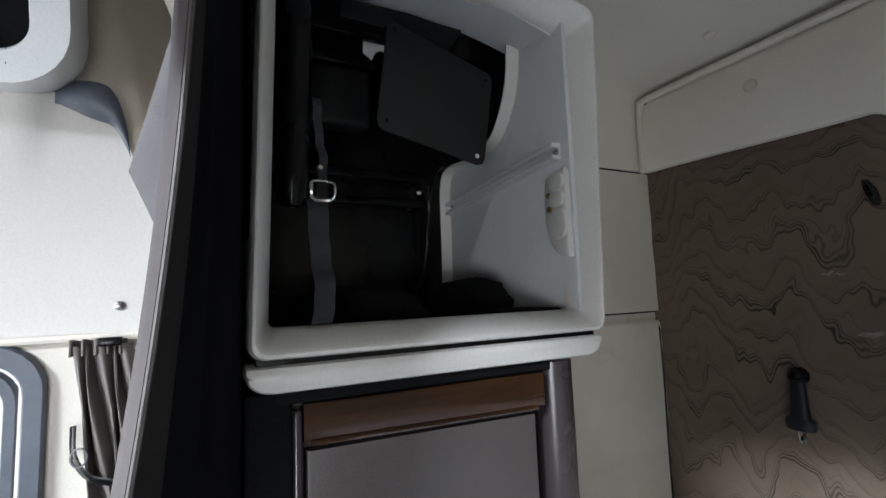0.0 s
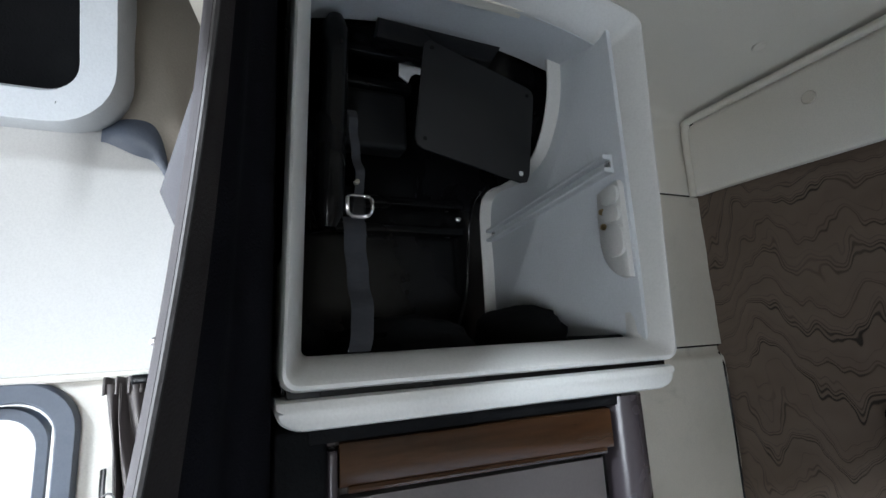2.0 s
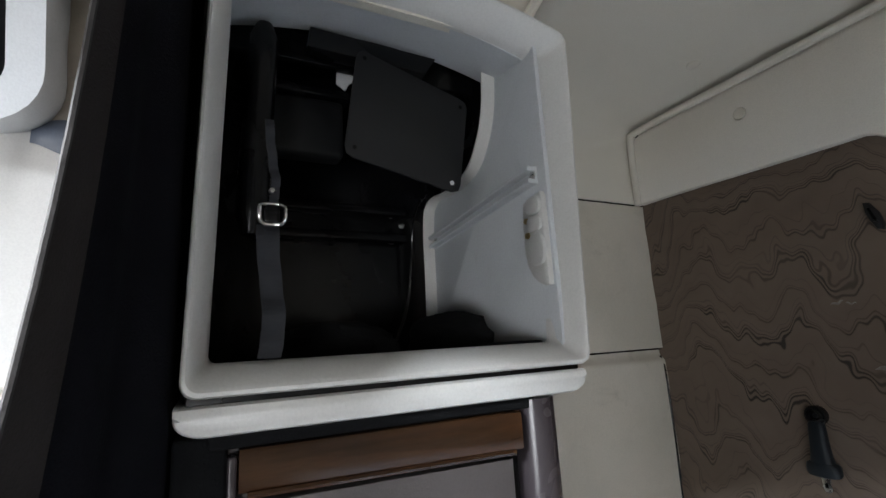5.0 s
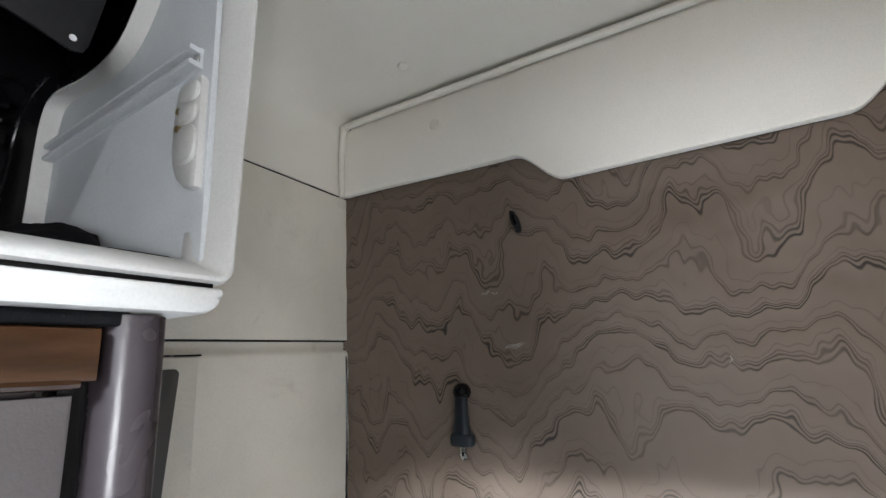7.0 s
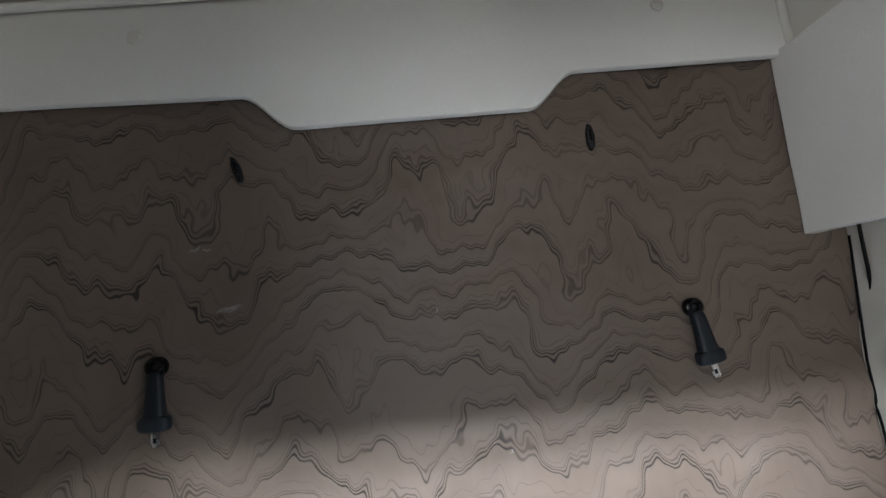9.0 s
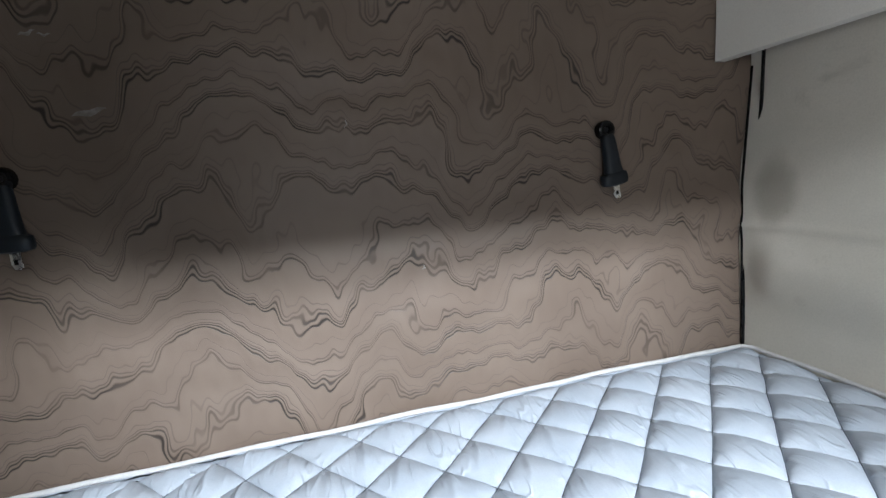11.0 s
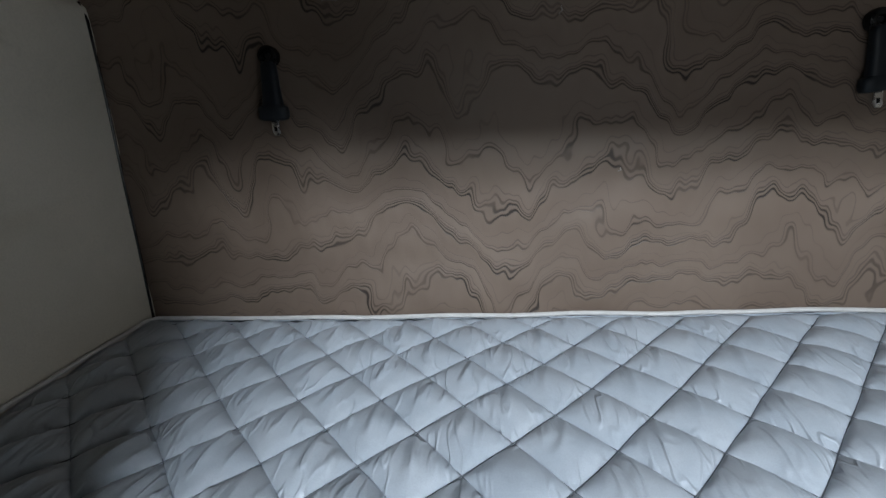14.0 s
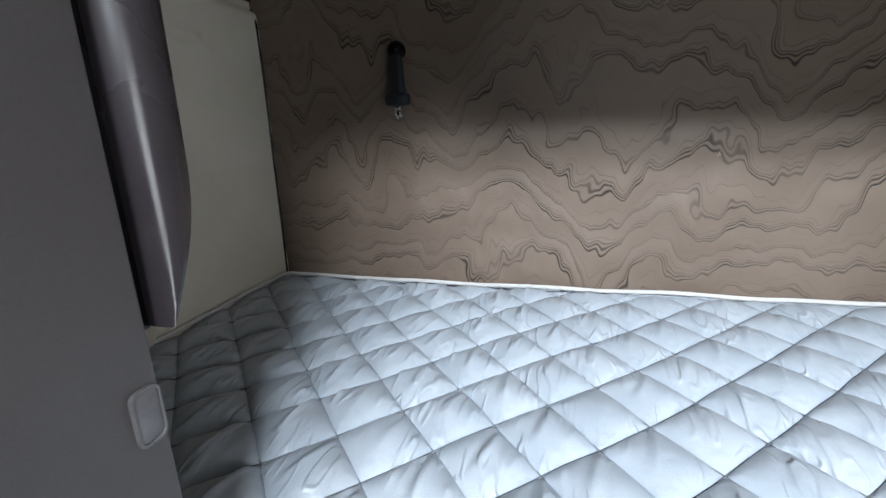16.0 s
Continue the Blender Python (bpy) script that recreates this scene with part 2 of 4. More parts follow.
M_BLOCKER = surface("brown_blocker_cloth", (0.16, 0.135, 0.115), (0.20, 0.17, 0.145), 0.8, 5.0, 300, 0.25)
# for unseen closing walls, kept dark to reduce bounced light
M_UNSEEN_DARK = surface("dark_unseen_shell", (0.045, 0.043, 0.042), (0.06, 0.057, 0.055), 0.6, 4.0, 220, 0.2)
M_COVER = surface("dark_grey_cover", (0.050, 0.047, 0.043), (0.062, 0.058, 0.053), 0.6, 4.0, 260, 0.2)
M_TRIM = surface("white_cab_trim", (0.62, 0.61, 0.59), (0.66, 0.65, 0.63), 0.5, 2.2, 260, 0.10)
M_GLASS = glass("window_glass")
M_PALE = surface("white_tag", (0.72, 0.73, 0.74), (0.66, 0.67, 0.68), 0.6, 30, 200, 0.1)


# ---- mesh helpers ----
def mesh(name, verts, faces, smooth=True):
    me = bpy.data.meshes.new(name)
    me.from_pydata([tuple(v) for v in verts], [], faces)
    me.validate()
    b = bmesh.new()
    b.from_mesh(me)
    bmesh.ops.remove_doubles(b, verts=b.verts, dist=1e-5)
    bmesh.ops.recalc_face_normals(b, faces=b.faces)
    for f in b.faces:
        f.smooth = smooth
    if smooth:
        for e in b.edges:
            if len(e.link_faces) == 2 and e.calc_face_angle(0.0) > radians(38):
                e.smooth = False
    b.to_mesh(me)
    b.free()
    return me


def joined(*geos):
    verts, faces = [], []
    for v, f in geos:
        n = len(verts)
        verts += list(v)
        faces += [[n + i for i in q] for q in f]
    return verts, faces


def box(lo, hi, r=0.004, seg=3):
    """A box with rounded edges."""
    b = bmesh.new()
    bmesh.ops.create_cube(b, size=1.0)
    for v in b.verts:
        for k in range(3):
            v.co[k] = lo[k] if v.co[k] < 0 else hi[k]
    r = min(r, 0.45 * min(hi[k] - lo[k] for k in range(3)))
    if r > 0:
        bmesh.ops.bevel(b, geom=list(b.edges), offset=r, segments=seg, profile=0.5, affect="EDGES", clamp_overlap=True)
    b.verts.index_update()
    out = [v.co.copy() for v in b.verts], [[v.index for v in f.verts] for f in b.faces]
    b.free()
    return out


def moved(geo, m):
    return [m @ Vector(v) for v in geo[0]], geo[1]


def loft(sections, closed=True, caps=True, ring=False):
    """Skin over a row of sections with equal counts. closed: each section is a loop; ring: the last joins the first."""
    n, k = len(sections), len(sections[0])
    verts = [v for s in sections for v in s]
    faces = []
    for a in range(n if ring else n - 1):
        c = (a + 1) % n
        for i in range(k if closed else k - 1):
            j = (i + 1) % k
            faces.append([a * k + i, a * k + j, c * k + j, c * k + i])
    if caps and closed and not ring:
        faces += [list(range(k))[::-1], [(n - 1) * k + i for i in range(k)]]
    return verts, faces


def slab(outline, axis, lo, hi, r=0.004):
    """A plate: an outline in the two other axes, from lo to hi on the given axis, with softened rims."""
    pts = np.array(outline, float)
    c = pts.mean(0)
    nxt, prv = np.roll(pts, -1, 0), np.roll(pts, 1, 0)
    tang = nxt - prv
    nor = np.stack([tang[:, 1], -tang[:, 0]], 1)
    nor /= np.linalg.norm(nor, axis=1)[:, None] + 1e-9
    area = 0.5 * np.sum(pts[:, 0] * nxt[:, 1] - nxt[:, 0] * pts[:, 1])
    nor *= 1 if area > 0 else -1

    def put(p, d):
        v = [p[0], p[1]]
        v.insert(axis, d)
        return Vector(v)

    secs = []
    for inset, d in ((r, lo), (0.3 * r, lo + 0.3 * r), (0, lo + r), (0, hi - r), (0.3 * r, hi - 0.3 * r), (r, hi)):
        secs.append([put(p - inset * q, d) for p, q in zip(pts, nor)])
    return loft(secs)


def sweep(points, radius, k=8, flat=1.0):
    """A round or flattened cord along points."""
    pts = [Vector(p) for p in points]
    secs, side = [], None
    for i, p in enumerate(pts):
        d = (pts[min(i + 1, len(pts) - 1)] - pts[max(i - 1, 0)]).normalized()
        side = d.orthogonal().normalized() if side is None else (side - side.dot(d) * d).normalized()
        up = d.cross(side)
        rad = radius(i / (len(pts) - 1)) if callable(radius) else radius
        secs.append([p + rad * (math.cos(a) * side + flat * math.sin(a) * up) for a in (2 * math.pi * q / k for q in range(k))])
    return loft(secs)


def curve_points(points, n=24):
    """A smooth line through a few points."""
    P = [Vector(p) for p in points]
    P = [2 * P[0] - P[1]] + P + [2 * P[-1] - P[-2]]
    out = []
    for i in range(1, len(P) - 2):
        for s in range(n):
            u = s / n
            out.append(0.5 * ((2 * P[i]) + (P[i + 1] - P[i - 1]) * u + (2 * P[i - 1] - 5 * P[i] + 4 * P[i + 1] - P[i + 2]) * u * u
                              + (3 * P[i] - P[i - 1] - 3 * P[i + 1] + P[i + 2]) * u ** 3))
    return out + [P[-2]]


def sheet(fn, nu, nv, thick=0.0, side=1):
    """A surface fn(u, v), u and v from 0 to 1, given a thickness along its normals."""
    grid = [[Vector(fn(a / nu, c / nv)) for c in range(nv + 1)] for a in range(nu + 1)]
    w = nv + 1
    verts = [p for row in grid for p in row]
    faces = [[a * w + c, (a + 1) * w + c, (a + 1) * w + c + 1, a * w + c + 1] for a in range(nu) for c in range(nv)]
    if thick:
        back = []
        for a in range(nu + 1):
            for c in range(nv + 1):
                du = grid[min(a + 1, nu)][c] - grid[max(a - 1, 0)][c]
                dv = grid[a][min(c + 1, nv)] - grid[a][max(c - 1, 0)]
                back.append(grid[a][c] + side * thick * du.cross(dv).normalized())
        n = len(verts)
        faces += [[n + i for i in f][::-1] for f in faces]
        rim = [(a, 0) for a in range(nu + 1)] + [(nu, c) for c in range(1, w)] + [(a, nv) for a in range(nu - 1, -1, -1)] + [(0, c) for c in range(nv - 1, 0, -1)]
        idx = [a * w + c for a, c in rim]
        faces += [[i, n + i, n + j, j] for i, j in zip(idx, idx[1:] + idx[:1])]
        verts += back
    return verts, faces


def disc_profile(centre, axis, profile, k=20):
    """A turned piece: (distance along axis, radius) pairs round an axis through centre."""
    axis = Vector(axis).normalized()
    a = axis.orthogonal().normalized()
    b = axis.cross(a)
    c = Vector(centre)
    return loft([[c + d * axis + r * (math.cos(q) * a + math.sin(q) * b) for q in (2 * math.pi * i / k for i in range(k))] for d, r in profile])


def centred(ob, geo_mesh):
    """Puts an object's origin at the middle of its mesh."""
    co = np.array([v.co[:] for v in geo_mesh.vertices])
    c = Vector(((co.min(0) + co.max(0)) / 2).tolist())
    geo_mesh.transform(Matrix.Translation(-c))
    return c


def solid(name, geo, material, label, category, kind="", group="", smooth=True):
    """A top-level object of one mesh."""
    me = mesh(name, *geo, smooth=smooth)
    me.materials.append(material)
    ob = new(name, me)
    ob.location = centred(ob, me)
    return tagged(ob, label, category, group, kind)


def thing(name, base, label, category, group="", kind=""):
    """A top-level Empty at a thing's base, for its parts."""
    ob = new(name)
    ob.location = base
    ob.empty_display_size = 0.05
    return tagged(ob, label, category, group, kind)


def place_of(ob):
    v = Vector(ob.location)
    while ob.parent:
        ob = ob.parent
        v += ob.location
    return v


def part(name, geo, material, parent, label="", smooth=True):
    """One mesh, given in world metres, as a part under a thing or under a part."""
    me = mesh(name, *geo, smooth=smooth)
    me.materials.append(material)
    ob = new(name, me)
    c = centred(ob, me)
    ob.parent = parent
    ob.location = c - place_of(parent)
    return tagged(ob, label)


def lump(x, y, z, s=1.0):
    return noise.noise(Vector((x * s, y * s, z * s)))


# ---- the shell of the sleeper ----
XL, XR = -1.02, 1.035
BED_Z = 0.65



def rear_face(u, v):
    """Padded vinyl: a soft fold above the bed, gentle sags elsewhere."""
    x, z = -1.10 + 2.2 * u, 0.3 + 1.65 * v
    fold = 0.011 * math.exp(-((z - 1.035 - 0.02 * lump(x, 0, 1, 2.0)) / 0.035) ** 2) * (0.7 + 0.6 * lump(x, 3, 3, 3.0))
    return (x, -fold - 0.008 * lump(x, 1, z, 5.0) - 0.0034 * lump(x, 4, z * 1.3, 15.0) - 0.003 * lump(x * 1.5, 2, z * 9.0), z)


for sx, sz, sw, sh, turn in ((-0.526, 1.530, 0.028, 0.006, 0.3), (-0.500, 1.527, 0.022, 0.004, -0.1), (-0.452, 1.385, 0.062, 0.011, 0.15), (0.155, 1.000, 0.012, 0.004, 1.1), (0.02, 1.33, 0.020, 0.003, 1.3)):
    def smear(u, v, sx=sx, sz=sz, sw=sw, sh=sh, turn=turn):
        a, b = (u - 0.5) * sw, (v - 0.5) * sh * (1 - (2 * u - 1) ** 2 + 0.08) + 0.002 * math.sin(9 * u)
        x, z = sx + a * math.cos(turn) - b * math.sin(turn), sz + a * math.sin(turn) + b * math.cos(turn)
        return (x, rear_face((x + 1.1) / 2.2, (z - 0.3) / 1.65)[1] - 0.0006, z)
    solid("scuff_mark", sheet(smear, 14, 4, 0.0004, 1), M_SCUFF, "thin pale scuff on the vinyl wall", "scuff", "structure")
solid("wall_rear", sheet(rear_face, 170, 130, 0.05, -1), M_VINYL, "taupe padded vinyl rear wall with dark contour-line print", "wall", "structure")


def smooth_step(a, b, v):
    v = max(0.0, min(1.0, (v - a) / (b - a)))
    return v * v * (3 - 2 * v)


def liner_left(u, v):
    y, z = 0.03 - 1.45 * u, 0.25 + 1.73 * v
    line = z - 1.0 - 0.02 * lump(y, 3, 1, 3.0) + 0.05 * max(0.0, -y - 0.1)
    crease = smooth_step(0.0, -0.16, y) * (0.004 * math.exp(-((line + 0.06) / 0.05) ** 2) - 0.005 * math.exp(-(line / 0.020) ** 2))
    return (XL + 0.002 + 0.006 * max(0.0, min(1.0, (z - 0.75) / 0.4)) - 0.016 * max(0.0, min(1.0, (z - 1.395) / 0.02)) + crease + 0.003 * lump(y, 2, z, 3.0), y, z)


solid("wall_left", sheet(liner_left, 60, 240, 0.04, 1), M_LINER, "beige vinyl side wall liner with a soft horizontal crease", "wall", "structure")
solid("side_panel", sheet(lambda u, v: (XL + 0.006 + 0.0025 * lump(u, 5, v, 3.0), 0.0 - 0.86 * u, 1.434 + 0.467 * v), 30, 20, 0.010, 1),
      M_LINER, "flat beige vinyl panel on the upper side wall", "wall panel", "structure")
solid("cover_panel", slab([(-0.50, 0.62), (-0.85, 0.62), (-0.85, 1.395), (-0.50, 1.395)], 0, XL, XL + 0.013, 0.005),
      M_LINER, "narrow beige cover panel beside the cabinet", "wall panel", "structure")

solid("panel_seam", box((XL + 0.006, -0.85, 1.3955), (XL + 0.0135, -0.495, 1.3995), 0.001), M_BLACK, "thin dark seam over the cover panel", "trim", "structure")
recess = thing("access_cover", (XL + 0.013, -0.70, 0.62), "dark grey access cover with a small screw on the side wall", "cover")
part("plate", slab([(-0.545 - 0.012 * (1 - math.cos(a)), 1.358 + 0.012 * math.sin(a)) for a in (math.pi / 2 * i / 5 for i in range(6))] + [(-0.845, 1.370), (-0.845, 0.62), (-0.60, 0.62)], 0, XL + 0.0125, XL + 0.017, 0.0015), M_COVER, recess)
part("screw", disc_profile((XL + 0.017, -0.60, 1.20), (1, 0, 0), [(0, 0.006), (0.002, 0.0055), (0.003, 0.0)], 10), M_BLACK, recess)


def liner_right(u, v):
    y, z = 0.03 - 1.45 * u, 0.25 + 1.75 * v
    line = z - 0.995 - 0.012 * lump(y, 3, 1, 3.0)
    crease = 0.006 * math.exp(-(line / 0.010) ** 2)
    crease += 0.022 * smooth_step(0.0, -0.10, line) * smooth_step(-0.25, -0.11 - 0.02 * lump(y, 1, 4, 6.0), line) * smooth_step(0.0, -0.12, y)
    return (XR + 0.030 * max(0.0, min(1.0, (z - 1.10) / 0.30)) - crease + 0.003 * lump(y, 7, z, 3.0), y, z)


solid("wall_right", sheet(liner_right, 60, 240, 0.04, -1), M_LINER_STAINED, "beige vinyl side wall liner with a soft crease, stains and a darker patch near the rear corner", "wall", "structure")
solid("side_panel", sheet(lambda u, v: (0.952 + 0.016 * v + 0.002 * lump(u, 9, v, 3.0), -0.004 - 0.9 * u, 1.420 + 0.480 * v), 30, 20, 0.03, -1),
      M_VALANCE, "smooth off-white panel standing proud of the side wall", "wall panel", "structure")
for side_fn, top in ((liner_left, 0.67), (liner_right, 0.66)):
    run = [Vector(side_fn(0.024, 0.14 + (top - 0.14) * i / 24)) for i in range(25)]
    solid("corner_seam", sweep([(p.x - math.copysign(0.001, p.x), -0.006, p.z) for p in run], 0.0035, 6), M_BLACK, "dark seam in the corner of the walls", "trim", "structure")
solid("panel_seam", box((XL - 0.016, -0.86, 1.4285), (XL - 0.001, -0.002, 1.4335), 0.001), M_BLACK, "dark seam under the side wall panel", "trim", "structure")
solid("panel_seam", box((XL - 0.02, -0.86, 1.9025), (XL + 0.005, -0.03, 1.9065), 0.001), M_BLACK, "dark seam over the side wall panel", "trim", "structure")


# ---- upper rear panel and ceiling ----
def valance_bottom(x):
    return 1.886 + 0.014 * smooth_step(0.35, 1.0, -x) - 0.091 * smooth_step(-0.40, -0.27, x) * (1 - smooth_step(0.30, 0.43, x))


rear_panel = thing("rear_valance", (0, 0, 1.8), "off-white moulded panel with a dropped middle above the rear wall", "wall panel", kind="structure")
outline = [(-0.995 + 1.995 * i / 120, valance_bottom(-0.995 + 1.995 * i / 120)) for i in range(121)]
top_edge = [(1.000 - 0.006 * (i / 8), 1.93 + 0.178 * i / 8) for i in range(1, 9)]
top_edge += [(0.994 - 0.03 * (1 - math.cos(a)), 2.108 + 0.028 * math.sin(a)) for a in (math.pi / 2 * i / 6 for i in range(1, 7))]
left_edge = [(-x, z) for x, z in reversed(top_edge)]
part("panel", slab(outline + top_edge + left_edge, 1, -0.034, -0.006, 0.008), M_VALANCE, rear_panel)
bead = [(1.002, -0.034, 1.90), (1.000, -0.036, 2.0), (0.997, -0.038, 2.095), (0.986, -0.040, 2.132), (0.950, -0.041, 2.146), (0.5, -0.041, 2.148), (0, -0.041, 2.149)]
bead_line = curve_points([(-x, y, z) for x, y, z in bead[:-1]] + bead[::-1], 8)
part("shadow_gap", box((-0.97, -0.026, 2.132), (0.97, -0.006, 2.148), 0.001), M_CEIL, rear_panel, "shadowed gap under the bead")
part("edge_bead", sweep(bead_line, 0.0115, 10), M_CEIL, rear_panel, "rounded cloth-covered bead")
for x, z in ((-0.636, 2.054), (0.668, 2.048)):
    part("push_button", disc_profile((x, -0.033, z), (0, -1, 0), [(0, 0.017), (0.003, 0.017), (0.005, 0.0155), (0.006, 0.010), (0.0055, 0.0)]), M_LINER, rear_panel, "beige plastic push-in fastener")


def ceiling_z(x, y):
    r = 0.05 + 0.15 * smooth_step(0.05, 0.40, -y)
    side = max(0.0, min(1.0, (abs(x) - 1.012 + r) / r))
    top = 2.172 + 0.012 * smooth_step(0.05, 0.5, -y)
    return 1.907 + (top - r - 1.907) * (1 if side < 1 else 0) + r * math.sqrt(1 - side ** 2)


def ceiling_at(u, v):
    y = -(1.49 - 0.085 * smooth_step(0.55, 0.86, abs(2 * u - 1))) * v
    r, top = 0.05 + 0.15 * smooth_step(0.05, 0.40, -y), ceiling_z(0, y)
    s, a = abs(2 * u - 1), 0.0
    sgn = -1 if u < 0.5 else 1
    if s < 0.55:
        return (sgn * (1.012 - r) * s / 0.55, y, top)
    if s < 0.87:
        a = (s - 0.55) / 0.32 * math.pi / 2
        return (sgn * (1.012 - r + r * math.sin(a)), y, top - r + r * math.cos(a))
    return (sgn * 1.012, y, top - r + (1.907 - top + r) * (s - 0.87) / 0.13)


solid("ceiling", sheet(ceiling_at, 100, 60, 0.03, -1), M_CEIL, "pale cloth headliner curving down into the side walls", "ceiling", "structure")
for x, y in ((-0.646, -0.18), (0.646, -0.18)):
    solid("headliner_button", disc_profile((x, y, ceiling_z(x, y) + 0.002), (0.28 * (1 if x < 0 else -1), 0, -1), [(0, 0.018), (0.004, 0.018), (0.006, 0.016), (0.007, 0.009), (0.007, 0.0)]),
          M_CEIL, "beige fastener button pressed into the headliner", "fastener", group="headliner buttons")

# ---- cab shell in front of the sleeper ----
solid("floor", box((-1.15, -3.1, -0.06), (1.15, 0.1, 0.0), 0.0), M_FLOOR, "dark ribbed cab floor mat", "floor", "structure")


def wall_with_window(name, x0, x1, y0, y1, z0, z1, wy0, wy1, wz0, wz1, material, label):
    rows = [((y0, z0), (y1, wz0)), ((y0, wz0), (wy0, wz1)), ((wy1, wz0), (y1, wz1)), ((y0, wz1), (y1, z1))]
    geo = joined(*[box((x0, a[0], a[1]), (x1, c[0], c[1]), 0.0) for a, c in rows])
    return solid(name, geo, material, label, "wall", "structure", smooth=False)


wall_with_window("cab_wall_left", -1.10, -1.055, -3.05, -1.40, 0.0, 1.46, -2.555, -1.660, 0.805, 1.425, M_VALANCE, "white cab side wall round the door window")
# this side is out of view and dark so that it bounces little
wall_with_window("cab_wall_right", 1.055, 1.10, -3.05, -1.40, 0.0, 1.46, -2.555, -1.660, 0.805, 1.425, M_UNSEEN_DARK, "unseen cab side wall round the door window, dark to cut bounced light")
# the upper opening is only there for the added lamp
front_rows = [((-1.15, 0.0), (1.15, 1.05)), ((-1.15, 1.05), (-0.90, 1.60)), ((0.10, 1.05), (1.15, 1.60)), ((-1.15, 1.60), (1.15, 2.22)), ((-1.15, 2.22), (-0.05, 2.44)), ((0.83, 2.22), (1.15, 2.44)), ((-1.15, 2.44), (1.15, 2.55))]
solid("cab_wall_front", joined(*[box((a[0], -3.10, a[1]), (c[0], -3.05, c[1]), 0) for a, c in front_rows]), M_UNSEEN_DARK, "unseen plain cab front with openings, dark to cut bounced light", "wall", "structure", smooth=False)


def header_blocker():
    """An unseen arch between cab and sleeper, added to block the upper lamp."""
    return slab([(-0.30, 1.78), (-0.275, 1.735), (-0.15, 1.67), (1.06, 1.67), (1.06, 2.52), (-0.30, 2.52)], 1, -1.515, -1.475, 0.006)


solid("blocking_arch", header_blocker(), M_BLOCKER, "unseen brown-beige arch added to block the upper lamp", "wall", "structure")
# added out of view to shade the right wall and bed end
solid("blocking_side", box((0.75, -1.515, 0.0), (1.06, -1.475, 1.668), 0.01), M_BLOCKER, "unseen brown-beige bulkhead added to shade the right side", "wall", "structure")
solid("cab_roof", box((-1.15, -3.10, 2.48), (1.15, -1.48, 2.52), 0), M_UNSEEN_DARK, "unseen plain cab roof, dark to cut bounced light", "ceiling", "structure", smooth=False)
for sgn in (-1, 1):
    solid("cab_wall_upper", box((min(sgn * 1.06, sgn * 1.10), -3.05, 1.46), (max(sgn * 1.06, sgn * 1.10), -1.475, 2.50), 0), M_UNSEEN_DARK, "plain upper cab side wall, dark to cut bounced light", "wall", "structure", smooth=False)
# boxes added out of view to stop sun leaking in at the gaps
solid("sleeper_shell", joined(box((-1.16, 0.055, 0.0), (1.16, 0.10, 2.56), 0), box((-1.16, -1.475, 2.53), (1.16, 0.055, 2.56), 0),
      box((-1.16, -1.475, 0.0), (-1.105, 0.055, 2.53), 0), box((1.13, -1.475, 0.0), (1.16, 0.055, 2.53), 0)), M_UNSEEN_DARK, "unseen outer shell added to keep daylight out of the sleeper", "wall", "structure", smooth=False)
solid("ground", box((-400, -400, -1.3), (400, 400, -1.2), 0), M_GROUND, "pale gravel yard outside the truck", "ground", "structure")


def upper_side(sgn):
    """The white trim over the door window, which curves in towards the roof."""
    def fn(u, v):
        y = -1.40 - 1.65 * u
        z = 1.46 + (0.485 + 0.515 * smooth_step(-1.66, -1.58, y)) * v
        lean = 0.06 * min(1.0, max(0.0, (z - 1.72) / 0.36)) ** 1.6 * smooth_step(1.60, 1.68, -y)
        return (sgn * (1.052 - lean), y, z)
    return sheet(fn, 40, 30, 0.008, -sgn)


solid("upper_trim", upper_side(-1), M_TRIM, "white moulded trim over the door window, brightly lit", "wall trim", "structure")
solid("upper_trim", upper_side(1), M_LINER, "beige moulded trim over the door window", "wall trim", "structure")


# the cover's foot follows the edge of the shade on the trim
def pillar_foot(y):
    """Height at which the pillar cover meets the trim: it drops away towards the curtain."""
    return 1.925 - 0.030 * smooth_step(-1.64, -1.54, y) - 0.34 * smooth_step(-1.55, -1.40, y) ** 1.2


def cove(u, v):
    """The rounded pillar cover between the locker and the curtain; its brown holds the shade there."""
    y = -1.66 + 0.26 * u
    z = pillar_foot(y) + (2.44 - pillar_foot(y)) * v
    swell = smooth_step(0.0, 0.22, z - pillar_foot(y))
    return (-1.0500 + 0.072 * swell * (1 - 1.1 * smooth_step(0.15, 1.0, u)), y, z)


solid("pillar_cove", sheet(cove, 26, 30, 0.006, -1), M_COVE_SHADE, "rounded pillar cover beside the overhead locker, shade painted in brown", "wall trim", "structure")


def pad(u, v):
    """A blue-grey strip added for the shade at the foot of the pillar cover."""
    y = -1.625 + 0.125 * u
    wide = (0.060 + 0.050 * u) * math.sin(math.pi * min(1.0, 0.08 + 0.92 * u)) ** 0.6
    return (-1.0440 + 0.018 * math.sin(math.pi * v) * math.sin(math.pi * u), y, pillar_foot(y) - 0.012 + wide * v)


solid("pillar_shade_strip", sheet(pad, 20, 8, 0.004, -1), M_GASKET, "blue-grey strip painting the shade under the pillar cover", "wall trim", "structure")
solid("trim_ledge", sweep([(-1.046, -1.41 - 0.2 * i, 1.459) for i in range(9)], 0.008, 8), M_VALANCE, "thin white ledge along the trim's lower edge", "wall trim", "structure")
screw = thing("trim_screw", (-1.05, -1.512, 1.517), "small bright cross-head screw with a washer in the trim", "screw")
